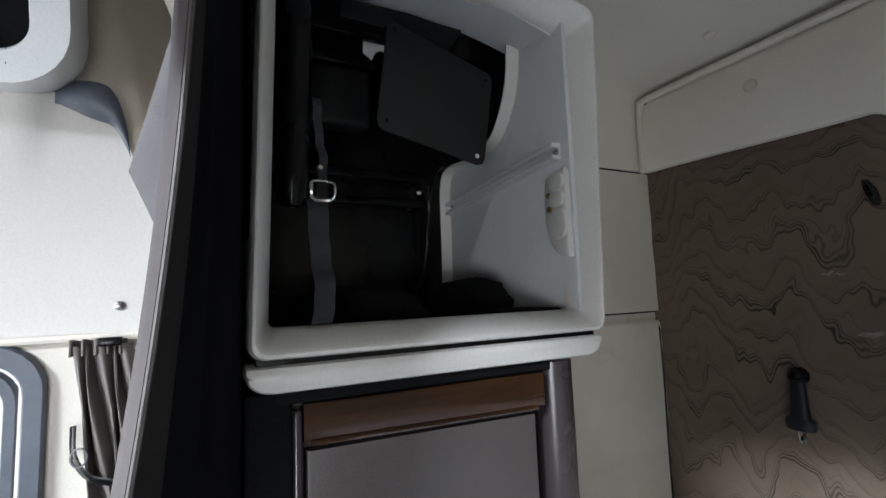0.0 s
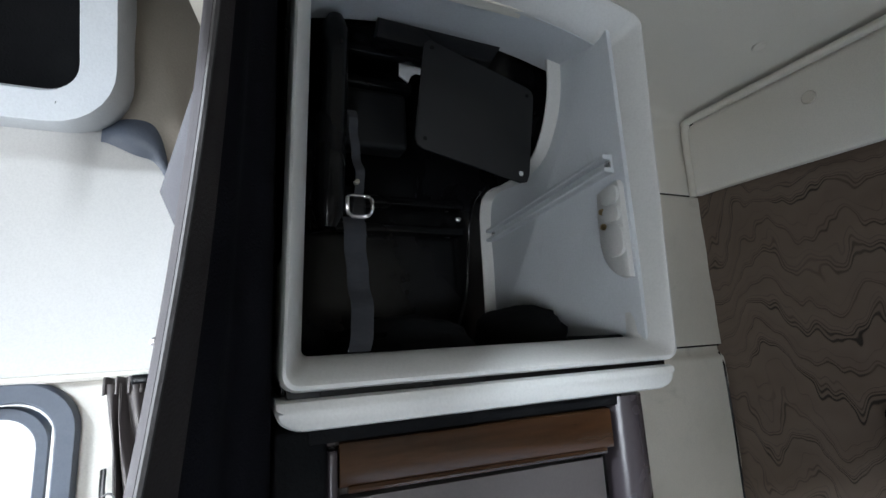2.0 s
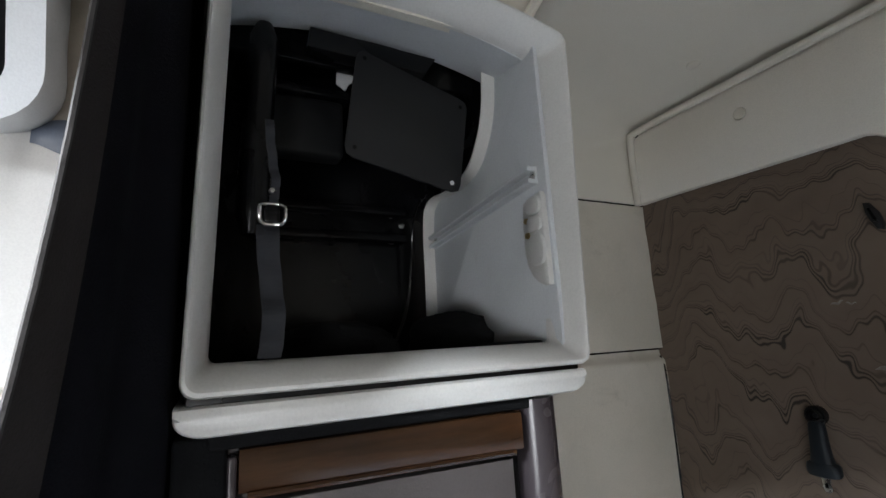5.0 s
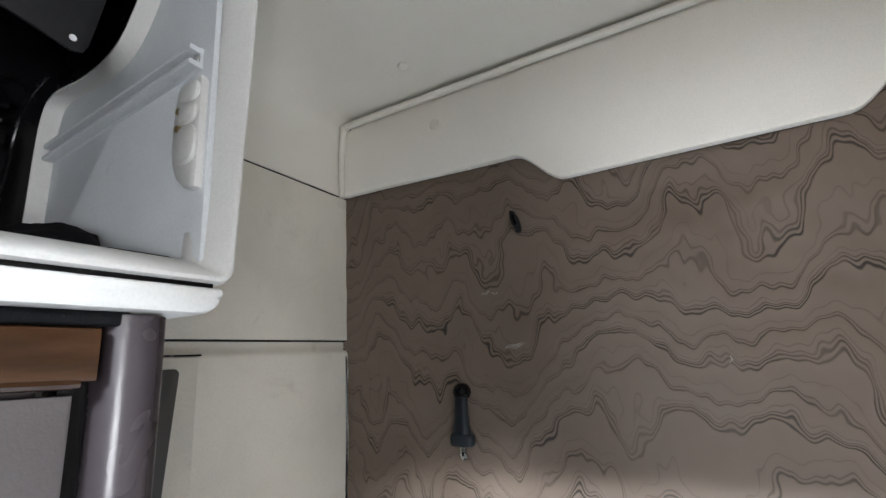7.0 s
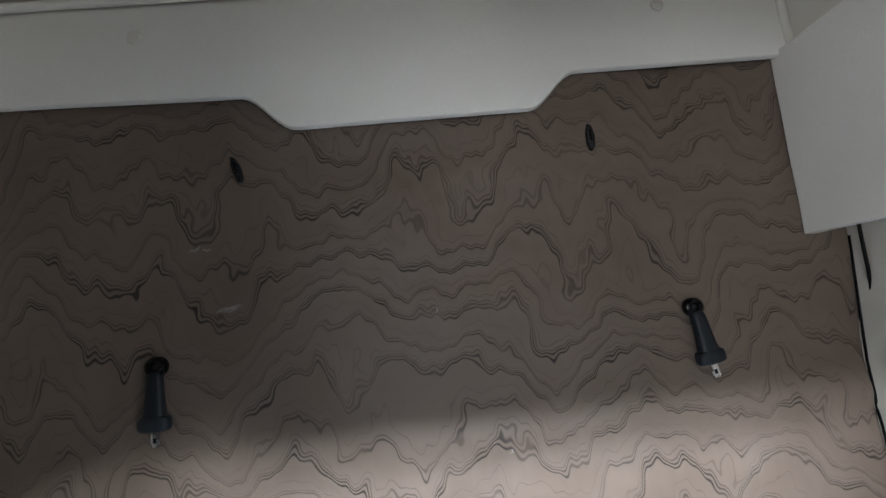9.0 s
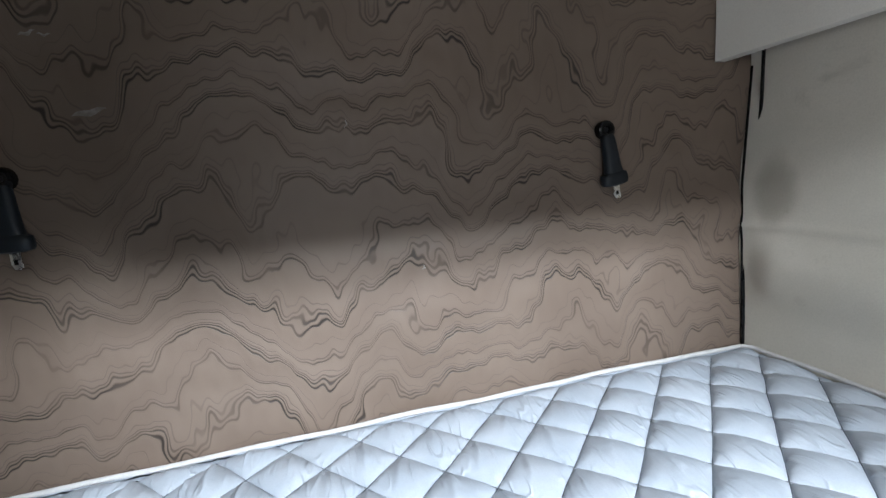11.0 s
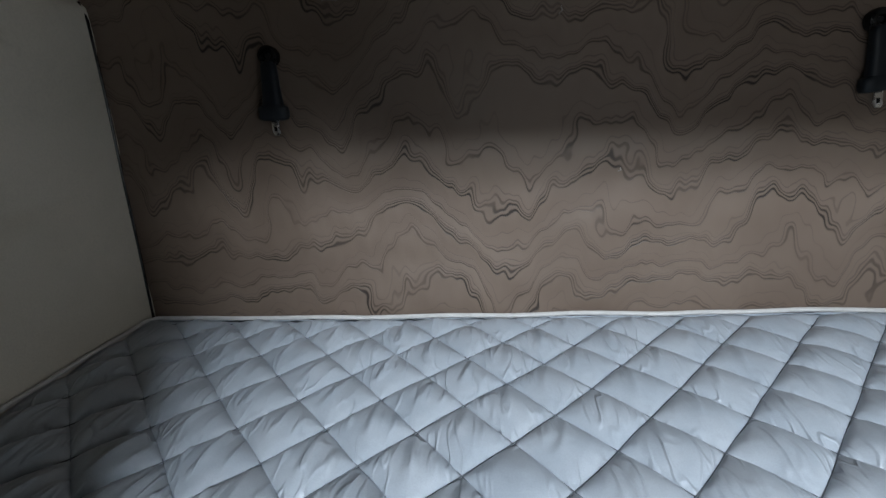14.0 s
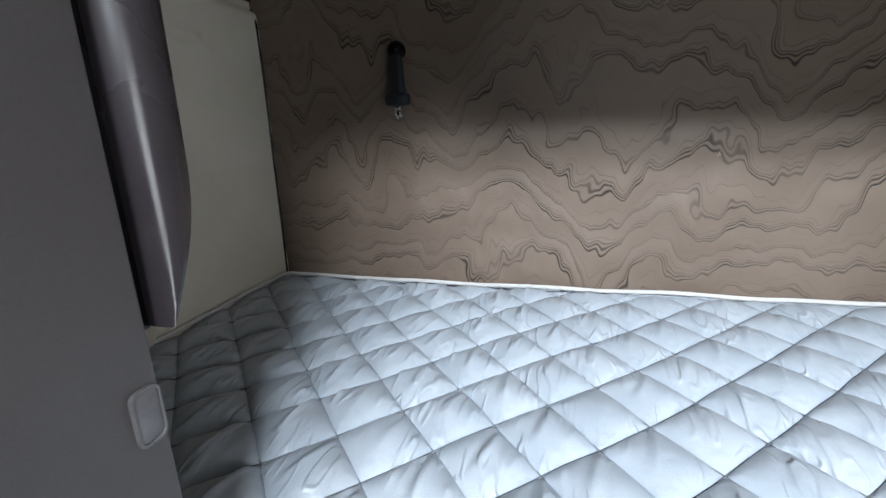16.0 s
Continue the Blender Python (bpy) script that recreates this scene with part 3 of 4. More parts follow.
part("washer", disc_profile((-1.051, -1.512, 1.517), (1, 0, 0), [(0, 0.009), (0.002, 0.009), (0.003, 0.0075), (0.003, 0.0)]), M_CHROME, screw)
part("head", disc_profile((-1.049, -1.512, 1.517), (1, 0, 0), [(0, 0.006), (0.002, 0.0065), (0.004, 0.004), (0.0045, 0.0)]), M_CHROME, screw)


def round_rect(y0, y1, z0, z1, r, k=7):
    pts = []
    for cy, cz, a0 in ((y1 - r, z0 + r, -90), (y1 - r, z1 - r, 0), (y0 + r, z1 - r, 90), (y0 + r, z0 + r, 180)):
        pts += [(cy + r * math.cos(radians(a0 + 90 * i / k)), cz + r * math.sin(radians(a0 + 90 * i / k))) for i in range(k + 1)]
    return pts


def ring_frame(inner, outer, x0, x1, r=0.004):
    """A rounded frame between two loops of (y, z) points of equal count, from x0 to x1."""
    secs = []
    for w, x in ((0.0, x0), (0.0, x1 - r), (0.12, x1), (0.88, x1), (1.0, x1 - r), (1.0, x0)):
        secs.append([Vector((x, a[0] + w * (b[0] - a[0]), a[1] + w * (b[1] - a[1]))) for a, b in zip(inner, outer)])
    return loft(secs, caps=False, ring=True)


for n, sgn in ((1, -1), (2, 1)):
    win = thing(f"window_{n}", (sgn * 1.07, -2.11, 0.8), "cab door window in a blue-grey rubber gasket with rounded corners", "window", kind="structure")
    part("window_frame", ring_frame(round_rect(-2.55, -1.652, 0.81, 1.422, 0.060), round_rect(-2.60, -1.618, 0.76, 1.457, 0.085), *sorted((sgn * 1.075, sgn * 1.035)), 0.008)
         if sgn < 0 else ring_frame(round_rect(-2.55, -1.652, 0.81, 1.422, 0.060), round_rect(-2.60, -1.618, 0.76, 1.457, 0.085), 1.075, 1.035, -0.008), M_GASKET, win, "blue-grey rubber gasket")
    part("inner_rim", ring_frame(round_rect(-2.53, -1.683, 0.85, 1.397, 0.055), round_rect(-2.55, -1.663, 0.83, 1.417, 0.070), sgn * 1.085, sgn * 1.060, 0.004 * -sgn), M_GASKET, win, "dark inner window rim")
    pane = part("pane", box((sgn * 1.082 - 0.002, -2.54, 0.84), (sgn * 1.082 + 0.002, -1.675, 1.405), 0.0), M_GLASS, win, "clear window glass", smooth=False)
    pane.visible_shadow = False

# overhead compartment beyond the curtain
locker = thing("overhead_locker", (-0.99, -2.1, 1.9), "overhead locker opening in a rounded white frame with dark netting", "locker", kind="structure")
lean = Matrix.Translation((-1.0, 0, 1.93)) @ Matrix.Rotation(radians(16), 4, "Y") @ Matrix.Translation((1.0, 0, -1.93))
part("frame", moved(ring_frame(round_rect(-2.7, -1.640, 1.975, 2.30, 0.05), round_rect(-2.8, -1.570, 1.908, 2.4, 0.11), -1.05, -0.940, 0.025), lean), M_INNER, locker)
part("loose_thread", sweep(curve_points([(-0.940, -1.668, 1.965), (-0.936, -1.6685, 1.952), (-0.938, -1.6665, 1.940), (-0.936, -1.6675, 1.930)], 5), 0.0007, 5), M_BLACK, locker, "short dark loose thread")
part("netting", moved(box((-1.03, -2.75, 1.95), (-1.015, -1.62, 2.35), 0.003), lean), M_BLACK_MATT, locker, "black storage netting")

# ---- mattress ----
QX, QY, NODE = 0.1506, 0.162, (-0.339, -0.516)
BED = (-1.022, 1.046, -0.96, -0.014)


def quilt_warp(x, y):
    """The stitched rows drift a little towards the front along the bed, and wander slightly."""
    y -= 0.045 * smooth_step(-0.36, 0.04, x)
    return x + 0.003 * lump(x, y, 0.0, 9.0), y + 0.003 * lump(x, y, 3.0, 9.0)


def quilt_height(fu, fv, cell, x, y):
    """Height over the stitching at a place in one stitched diamond (fu and fv from 0 to 1)."""
    pucker = noise.noise(Vector((x * 75, y * 75, 3.3)))
    du, dv = 0.111 * min(fu, 1 - fu), 0.111 * min(fv, 1 - fv)
    wide = 0.0115 * (1 + 0.45 * pucker)
    # seam depth shifts with x to put the side light into the shape
    side_shade = smooth_step(0.15, -0.45, x)
    rise = (1 - (0.62 - 0.14 * side_shade) * math.exp(-du / wide) - 0.14 * math.exp(-du / 0.0026)) * (1 - (0.62 + 0.12 * side_shade) * math.exp(-dv / wide) - 0.18 * math.exp(-dv / 0.0026))
    dome = math.sin(math.pi * fu) * math.sin(math.pi * fv)
    lean, shift, weight = (noise.noise(Vector((cell[0] * 7.3 + k, cell[1] * 3.1, 1.7 + 9.1 * k))) for k in (0.3, 1.3, 2.3))
    a, b = (fu + fv) / 2 - 0.5, (fu - fv) / 2
    loose = 0.40 + 0.60 * smooth_step(0.10, -0.35, x)
    bend = 0.014 * noise.noise(Vector((x * 22, y * 22, 5.1 + cell[0])))
    off = a - 0.12 * lean - (0.16 + 0.30 * shift) * b - bend
    fold = math.exp(-(off / 0.050) ** 2) - 0.8 * math.exp(-((off + 0.095) / 0.055) ** 2)
    fold *= smooth_step(-0.30, 0.02, b) * (0.75 + 0.9 * weight)
    side = math.exp(-((off - 0.24) / 0.030) ** 2) * smooth_step(0.20, 0.02, abs(b + 0.02)) * (0.6 + lean)
    side += math.exp(-((off + 0.26) / 0.028) ** 2) * smooth_step(0.18, 0.02, abs(b - 0.03)) * (0.6 - shift)
    soft = smooth_step(0.002, 0.020, min(du, dv))
    creases = loose * soft * (0.0060 * fold + 0.0046 * side)
    return 0.0145 * rise + 0.0085 * dome + creases + rise * 0.0014 * pucker - 0.0150


def bed_top(x, y, lift=0.0):
    """Height of the mattress's face: level, rolled off at its edges."""
    x0, x1, y0, y1 = BED
    e = min(x - x0, x1 - x, y - y0, y1 - y)
    drop = 0.035 if y - y0 < 0.06 else 0.012
    roll = 0.0 if e > 0.06 else -drop * (1 - max(e, 0.0) / 0.06) ** 2.2
    return BED_Z + 0.012 + lift * min(1.0, 0.25 + max(e, 0.0) / 0.05) + roll + 0.006 * lump(x, y, 2, 2.2)


STEPS = [0.0, 0.008, 0.017, 0.028, 0.042, 0.060, 0.082, 0.108] + [0.108 + 0.028 * k for k in range(1, 14)] + [0.5]
STEPS += [1 - s for s in STEPS[-2::-1]]


def quilted_top():
    verts, faces = [], []
    x0, x1, y0, y1 = BED
    n = len(STEPS)
    for iu in range(-16, 26):
        for iv in range(-16, 16):
            cx, cy = NODE[0] + QX * (iu + iv + 1) / 2, NODE[1] + QY * (iu - iv) / 2
            if not (x0 - QX / 2 < cx < x1 + QX / 2 and y0 - QY / 2 < cy < y1 + QY / 2):
                continue
            base = len(verts)
            for fu in STEPS:
                for fv in STEPS:
                    a, b = (iu + fu + iv + fv) / 2, (iu + fu - iv - fv) / 2
                    x, y = NODE[0] + QX * a, NODE[1] + QY * b
                    x, y = quilt_warp(x, y)
                    x, y = max(x0, min(x1, x)), max(y0, min(y1, y))
                    verts.append((x, y, bed_top(x, y, quilt_height(fu, fv, (iu, iv), x, y))))
            for p in range(n - 1):
                for q in range(n - 1):
                    faces.append([base + p * n + q, base + (p + 1) * n + q, base + (p + 1) * n + q + 1, base + p * n + q + 1])
    return verts, faces


def mattress_side():
    """The border band round the mattress."""
    x0, x1, y0, y1 = BED
    run = [(x0 + (x1 - x0) * i / 80, y0) for i in range(80)] + [(x1, y0 + (y1 - y0) * i / 40) for i in range(40)]
    run += [(x1 - (x1 - x0) * i / 80, y1) for i in range(80)] + [(x0, y1 - (y1 - y0) * i / 40) for i in range(40)]
    secs = [[Vector((x, y, bed_top(x, y) + 0.004)) for x, y in run], [Vector((x, y, BED_Z - 0.10)) for x, y in run], [Vector((x, y, BED_Z - 0.17)) for x, y in run]]
    verts, faces = loft(secs, caps=False)
    faces.append([2 * len(run) + i for i in range(len(run))])
    return verts, faces


mattress = thing("mattress", (0, -0.48, BED_Z - 0.17), "white quilted bunk mattress with diamond stitching and pale piping", "mattress")
part("quilted_cover", quilted_top(), M_QUILT, mattress)


def seam_shade_lines():
    """Grey thread down in the seams, both ways, standing in for their shade."""
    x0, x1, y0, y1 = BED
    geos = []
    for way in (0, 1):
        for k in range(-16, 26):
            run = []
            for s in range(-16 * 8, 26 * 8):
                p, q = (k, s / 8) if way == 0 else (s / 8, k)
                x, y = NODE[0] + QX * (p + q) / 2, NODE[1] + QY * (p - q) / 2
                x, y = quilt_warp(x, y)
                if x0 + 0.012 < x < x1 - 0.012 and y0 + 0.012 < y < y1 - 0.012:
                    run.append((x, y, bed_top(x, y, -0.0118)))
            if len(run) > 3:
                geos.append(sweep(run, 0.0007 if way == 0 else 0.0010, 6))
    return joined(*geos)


part("stitching", seam_shade_lines(), M_SEAM_SHADE, mattress, "grey thread in diamond rows, painting shade into the seams")
part("border_band", mattress_side(), M_QUILT, mattress)
x0, x1, y0, y1 = BED
loop = [(x0 + 0.03 + (x1 - x0 - 0.06) * i / 120, y1 - 0.005, 0) for i in range(121)]
loop += [(x1 - 0.012, y1 - 0.03 - (y1 - y0 - 0.06) * i / 60, 0) for i in range(61)]
loop += [(x1 - 0.03 - (x1 - x0 - 0.06) * i / 120, y0 + 0.012, 0) for i in range(121)]
loop += [(x0 + 0.012, y0 + 0.03 + (y1 - y0 - 0.06) * i / 60, 0) for i in range(61)]
loop = [(x, y, bed_top(x, y) + 0.010 + 0.004 * lump(x, y, 0, 6.0)) for x, y, _ in loop]
part("piping", sweep(loop + loop[:1], 0.0055, 7), M_PIPE, mattress, "pale corded piping")
solid("bunk_base", box((-1.06, -0.955, 0.0), (1.07, -0.02, BED_Z - 0.17), 0.01), M_TAUPE, "taupe boxed bunk base under the mattress", "bed base", "structure")

# ---- things on the rear wall ----


def restraint_tongue(x, lean_deg, group="bunk restraint tongues"):
    ob = thing("restraint_tongue", (x, -0.012, 1.10), "black rubber-sleeved restraint tongue with metal tip on the rear wall", "restraint", group)
    m = Matrix.Translation((x, -0.022, 1.21)) @ Matrix.Rotation(radians(lean_deg), 4, "Y") @ Matrix.Translation((-x, 0.022, -1.21))

    def tube(rows):
        secs = []
        for z, w, d, dy in rows:
            secs.append([Vector((x + w * math.copysign(abs(math.cos(a)) ** 0.7, math.cos(a)), -0.022 + dy + d * math.copysign(abs(math.sin(a)) ** 0.7, math.sin(a)), z))
                         for a in (2 * math.pi * i / 20 for i in range(20))])
        return moved(loft(secs), m)

    part("sleeve", tube([(1.262, 0.012, 0.010, 0), (1.255, 0.016, 0.013, 0), (1.240, 0.0175, 0.013, 0), (1.215, 0.0185, 0.014, 0), (1.185, 0.021, 0.015, 0), (1.172, 0.0235, 0.016, 0), (1.166, 0.022, 0.015, 0)]), M_RUBBER, ob)
    part("flange", tube([(1.172, 0.024, 0.015, 0), (1.168, 0.032, 0.017, 0), (1.160, 0.034, 0.018, 0), (1.148, 0.034, 0.018, 0), (1.142, 0.031, 0.016, 0), (1.139, 0.020, 0.010, 0)]), M_RUBBER, ob)
    head = part("eye", moved(disc_profile((x, -0.006, 1.274), (0, -1, 0), [(0, 0.022), (0.014, 0.0225), (0.019, 0.021), (0.021, 0.016), (0.019, 0.009), (0.012, 0.007), (0.012, 0.0)]), m), M_BLACK, ob, "round black eye with a sunk bolt")
    part("bolt", moved(disc_profile((x, -0.018, 1.274), (0, -1, 0), [(0, 0.0065), (0.004, 0.006), (0.005, 0.003), (0.004, 0.0)], 8), m), M_STEEL_DARK, head)
    part("tip", moved(slab([(x - 0.008, 1.142), (x - 0.008, 1.118), (x - 0.004, 1.108), (x + 0.006, 1.106), (x + 0.010, 1.112), (x + 0.010, 1.142)], 1, -0.0245, -0.0205, 0.001), m), M_CHROME, ob, "dull steel tongue tip")
    part("tip_slot", moved(slab([(x - 0.003, 1.126), (x - 0.003, 1.116), (x + 0.004, 1.116), (x + 0.004, 1.126)], 1, -0.0252, -0.0243, 0.0003), m), M_BLACK, ob, "dark slot in the tip")
    return ob


restraint_tongue(-0.607, 1.0)
restraint_tongue(0.634, -8.0)


def wall_clip(x, z, lean_deg, material=M_STEEL_DARK, label="small dark steel clip poking through the vinyl wall"):
    ob = thing("wall_clip", (x, 0, z), label, "clip", "wall clips")
    m = Matrix.Translation((x, 0, z)) @ Matrix.Rotation(radians(lean_deg), 4, "Y")
    part("tab", moved(slab([(-0.010, 0.012), (-0.006, 0.034), (0.003, 0.030), (0.011, 0.004), (0.010, -0.024), (0.004, -0.034), (-0.004, -0.030), (-0.009, -0.006)], 1, -0.016, -0.002, 0.002), m), material, ob)
    part("slot", moved(slab([(-0.003, 0.018), (0.002, 0.018), (0.004, -0.014), (-0.002, -0.014)], 1, -0.019, -0.015, 0.0008), m), M_BLACK if material is M_STEEL_DARK else material, ob, "narrow slot")
    return ob


wall_clip(-0.418, 1.710, -12)
wall_clip(0.447, 1.716, 4)

cable_pts = curve_points([(1.043, -0.06, 1.47), (1.045, -0.055, 1.38), (1.055, -0.04, 1.28), (1.055, -0.022, 1.20), (1.046, -0.014, 1.10), (1.042, -0.012, 0.98), (1.036, -0.012, 0.82), (1.032, -0.012, 0.66)], 8)
solid("cable", sweep(cable_pts, 0.0042, 8), M_BLACK, "thin black cable hanging in the wall corner", "cable")

# ---- upper cabinet: open compartment in a pale moulded surround ----
FX = -0.45


def arched(s0, s1, z0, z1, r, rise, n=16, k=6):
    """A rounded rectangle of (y, z) points whose top rises in a shallow arch."""
    pts = []
    corners = ((s1 - r, z0 + r, -90), (s1 - r, z1 - r, 0), (s0 + r, z1 - r, 90), (s0 + r, z0 + r, 180))
    for q, (cy, cz, a0) in enumerate(corners):
        pts += [(cy + r * math.cos(radians(a0 + 90 * i / k)), cz + r * math.sin(radians(a0 + 90 * i / k))) for i in range(k + 1)]
        end, nxt = pts[-1], corners[(q + 1) % 4]
        to = (nxt[0] + r * math.cos(radians(nxt[2])), nxt[1] + r * math.sin(radians(nxt[2])))
        pts += [(end[0] + (to[0] - end[0]) * i / n, end[1] + (to[1] - end[1]) * i / n) for i in range(1, n)]
    mid, half = (s0 + s1) / 2, (s1 - s0) / 2
    return [(s, z + rise * (1 - ((s - mid) / half) ** 2) * max(0.0, (z - z0) / (z1 - z0)) ** 6) for s, z in pts]


cabinet = thing("storage_cabinet", (-0.7, -1.07, 1.40), "open sleeper storage compartment with a pale moulded surround, dark inside", "cabinet")
outer, inner = arched(-1.325, -0.832, 1.452, 1.962, 0.016, 0.036), arched(-1.302, -0.858, 1.484, 1.936, 0.008, 0.033)
outer, inner = ([(y + (z - 1.45) * (0.045 * (y + 1.325) - 0.022 * (y + 0.845)) / 0.48, z) for y, z in ring] for ring in (outer, inner))


def between(w, x):
    return [Vector((x, a[0] + w * (b[0] - a[0]), a[1] + w * (b[1] - a[1]))) for a, b in zip(outer, inner)]


part("surround", loft([between(0.0, -0.56), between(0.0, FX - 0.016), between(0.03, FX - 0.007), between(0.10, FX - 0.001), between(0.22, FX), between(0.36, FX - 0.003), between(0.90, FX - 0.038),
                       between(0.98, FX - 0.046), between(1.0, FX - 0.052), between(1.0, FX - 0.062)], caps=False, ring=True), M_FRAME, cabinet, "pale grey moulded surround with rounded edges")
SIDE = -0.855
edge = curve_points([(-0.887, 0, 1.470), (-0.884, 0, 1.62), (-0.880, 0, 1.76), (-0.845, 0, 1.80), (-0.755, 0, 1.795), (-0.675, 0, 1.808), (-0.630, 0, 1.849), (-0.604, 0, 1.905), (-0.594, 0, 1.985)], 6)
side_outline = [(p.x, p.z) for p in edge] + [(-0.48, 1.975), (-0.48, 1.470)]
part("side_liner", slab(side_outline, 1, SIDE, SIDE + 0.008, 0.001), M_INNER, cabinet, "blue-grey moulded side liner, scuffed")
part("side_flange", sheet(lambda u, v: (edge[round(u * (len(edge) - 1))].x - 0.004 * v, SIDE + 0.002 - 0.026 * v, edge[round(u * (len(edge) - 1))].z), len(edge) - 1, 4, 0.004), M_FRAME, cabinet, "pale turned flange")
part("top_liner", sheet(lambda u, v: (-0.508 - 0.122 * v, -1.310 + 0.460 * u, 1.938 + 0.033 * (1 - (2 * u - 1) ** 2) + 0.026 * v), 20, 6, 0.006), M_INNER, cabinet)
part("back_panel", box((-0.950, -1.33, 1.44), (-0.935, -0.84, 2.12), 0.002), M_BLACK, cabinet, "black back panel")
part("side_panel", box((-0.95, -1.322, 1.44), (-0.49, -1.308, 2.12), 0.002), M_BLACK, cabinet, "black side panel")
part("floor_panel", box((-0.95, -1.318, 1.450), (-0.49, -0.845, 1.470), 0.003), M_BLACK_MATT, cabinet, "black felt-lined floor")
part("roof_panel", box((-0.95, -1.318, 2.10), (-0.62, -0.80, 2.115), 0.002), M_BLACK, cabinet)
part("front_header", box((-0.690, -1.318, 1.965), (-0.675, -0.85, 2.11), 0.002), M_BLACK, cabinet)
part("rear_filler", box((-0.95, -0.8455, 1.80), (-0.60, -0.838, 2.11), 0.002), M_BLACK, cabinet)
rail = part("rail", slab([(-0.872, 1.696), (-0.872, 1.724), (-0.50, 1.752), (-0.50, 1.724)], 1, SIDE - 0.004, SIDE + 0.002, 0.001), M_INNER, cabinet, "grey slotted shelf rail")
for low in (1.696, 1.716):
    part("rib", slab([(-0.872, low), (-0.872, low + 0.007), (-0.50, low + 0.035), (-0.50, low + 0.028)], 1, SIDE - 0.018, SIDE - 0.003, 0.002), M_INNER, rail)
for x, z in ((-0.862, 1.712), (-0.505, 1.738)):
    part("screw", disc_profile((x, SIDE - 0.004, z), (0, -1, 0), [(0, 0.006), (0.003, 0.0055), (0.004, 0.0)], 10), M_CHROME, rail)

# scalloped plastic cover on the side liner
cover_pts = [(-0.488, 1.708), (-0.515, 1.704), (-0.532, 1.698), (-0.536, 1.66), (-0.536, 1.62), (-0.532, 1.60), (-0.522, 1.582), (-0.508, 1.570), (-0.495, 1.565), (-0.484, 1.566), (-0.484, 1.70)]
wire_cover = part("wire_cover", slab(cover_pts, 1, SIDE - 0.010, SIDE + 0.002, 0.004), M_FRAME, cabinet, "scalloped white plastic wiring cover")
for z, h, w in ((1.688, 0.014, 0.018), (1.660, 0.013, 0.017), (1.620, 0.024, 0.020)):
    lobe_pts = [(-0.503 + w * math.copysign(abs(math.cos(q)) ** 0.7, math.cos(q)), z + h * math.copysign(abs(math.sin(q)) ** 0.7, math.sin(q))) for q in (2 * math.pi * j / 20 for j in range(20))]
    part("lobe", slab(lobe_pts, 1, SIDE - 0.0155, SIDE - 0.008, 0.004), M_FRAME, wire_cover)
for z in (1.668, 1.645):
    part("screw", disc_profile((-0.522, SIDE - 0.010, z), (0, -1, 0), [(0, 0.005), (0.004, 0.0045), (0.005, 0.0)], 10), M_BRASS, wire_cover, "small brass screw")

# ---- things inside the compartment ----
bracket = thing("screen_bracket", (-0.72, -1.08, 1.80), "black steel wall bracket for a screen, folded back in the compartment", "bracket")
plate = [(-1.105, 1.956), (-1.113, 1.950), (-1.117, 1.938), (-1.137, 1.790), (-1.134, 1.778), (-1.125, 1.772), (-0.965, 1.733), (-0.953, 1.736), (-0.948, 1.747), (-0.926, 1.888), (-0.929, 1.898), (-0.938, 1.904)]
plate = [(y + (0.007 if y < -1.0 else 0.013), z) for y, z in plate]
part("mount_plate", slab(plate[::-1], 0, -0.604, -0.599, 0.0015), M_STEEL_DARK, bracket, "flat black mounting plate with rounded corners")
part("hole_rim", disc_profile((-0.5985, -0.952, 1.748), (1, 0, 0), [(0, 0.004), (0.0008, 0.004), (0.001, 0.0)], 12), M_PALE, bracket, "pale hole near the plate's corner")
for py, pz in ((-1.096, 1.942), (-0.927, 1.888), (-1.115, 1.788)):
    part("hole", disc_profile((-0.5985, py, pz), (1, 0, 0), [(0, 0.0035), (0.0006, 0.0035), (0.0008, 0.0)], 10), M_BLACK_MATT, bracket, "dark bolt hole")
part("link_arm", box((-0.70, -1.075, 1.84), (-0.604, -1.045, 1.875), 0.006), M_STEEL_DARK, bracket, "short black link behind the plate")
part("arm", box((-0.76, -1.232, 1.818), (-0.715, -1.10, 1.925), 0.010), M_STEEL_DARK, bracket, "black hinge arm")
part("arm_cover", box((-0.755, -1.235, 1.928), (-0.71, -1.09, 1.944), 0.004), M_BLACK, bracket)
part("hinge", disc_profile((-0.74, -1.225, 1.765), (0, 0, 1), [(0, 0.012), (0.005, 0.015), (0.045, 0.015), (0.05, 0.012)], 14), M_BLACK, bracket)
part("back_rail", box((-0.935, -1.24, 1.715), (-0.90, -0.91, 1.735), 0.005), M_BLACK, bracket, "black wall rail")
part("back_rail", box((-0.935, -1.24, 1.775), (-0.90, -0.91, 1.795), 0.005), M_BLACK, bracket, "black wall rail")
part("bolt", disc_profile((-0.90, -0.925, 1.752), (1, 0, 0), [(0, 0.007), (0.003, 0.0065), (0.005, 0.003), (0.005, 0.0)], 10), M_CHROME, bracket, "bright bolt head")
part("tag", slab([(-1.113, 1.990), (-1.115, 1.955), (-1.098, 1.944), (-1.092, 1.958), (-1.082, 1.965), (-1.060, 1.962), (-1.060, 1.986)], 0, -0.712, -0.708, 0.001), M_PALE, bracket, "white paper tag")
part("top_bar", slab([(-1.182, 1.950), (-1.178, 1.985), (-0.964, 1.980), (-0.984, 1.945)], 0, -0.640, -0.610, 0.003), M_BLACK, bracket, "black cross bar")
grip = [(-0.60, -1.258 + 0.013 * i / 14, 1.645 + 0.315 * i / 14) for i in range(15)]
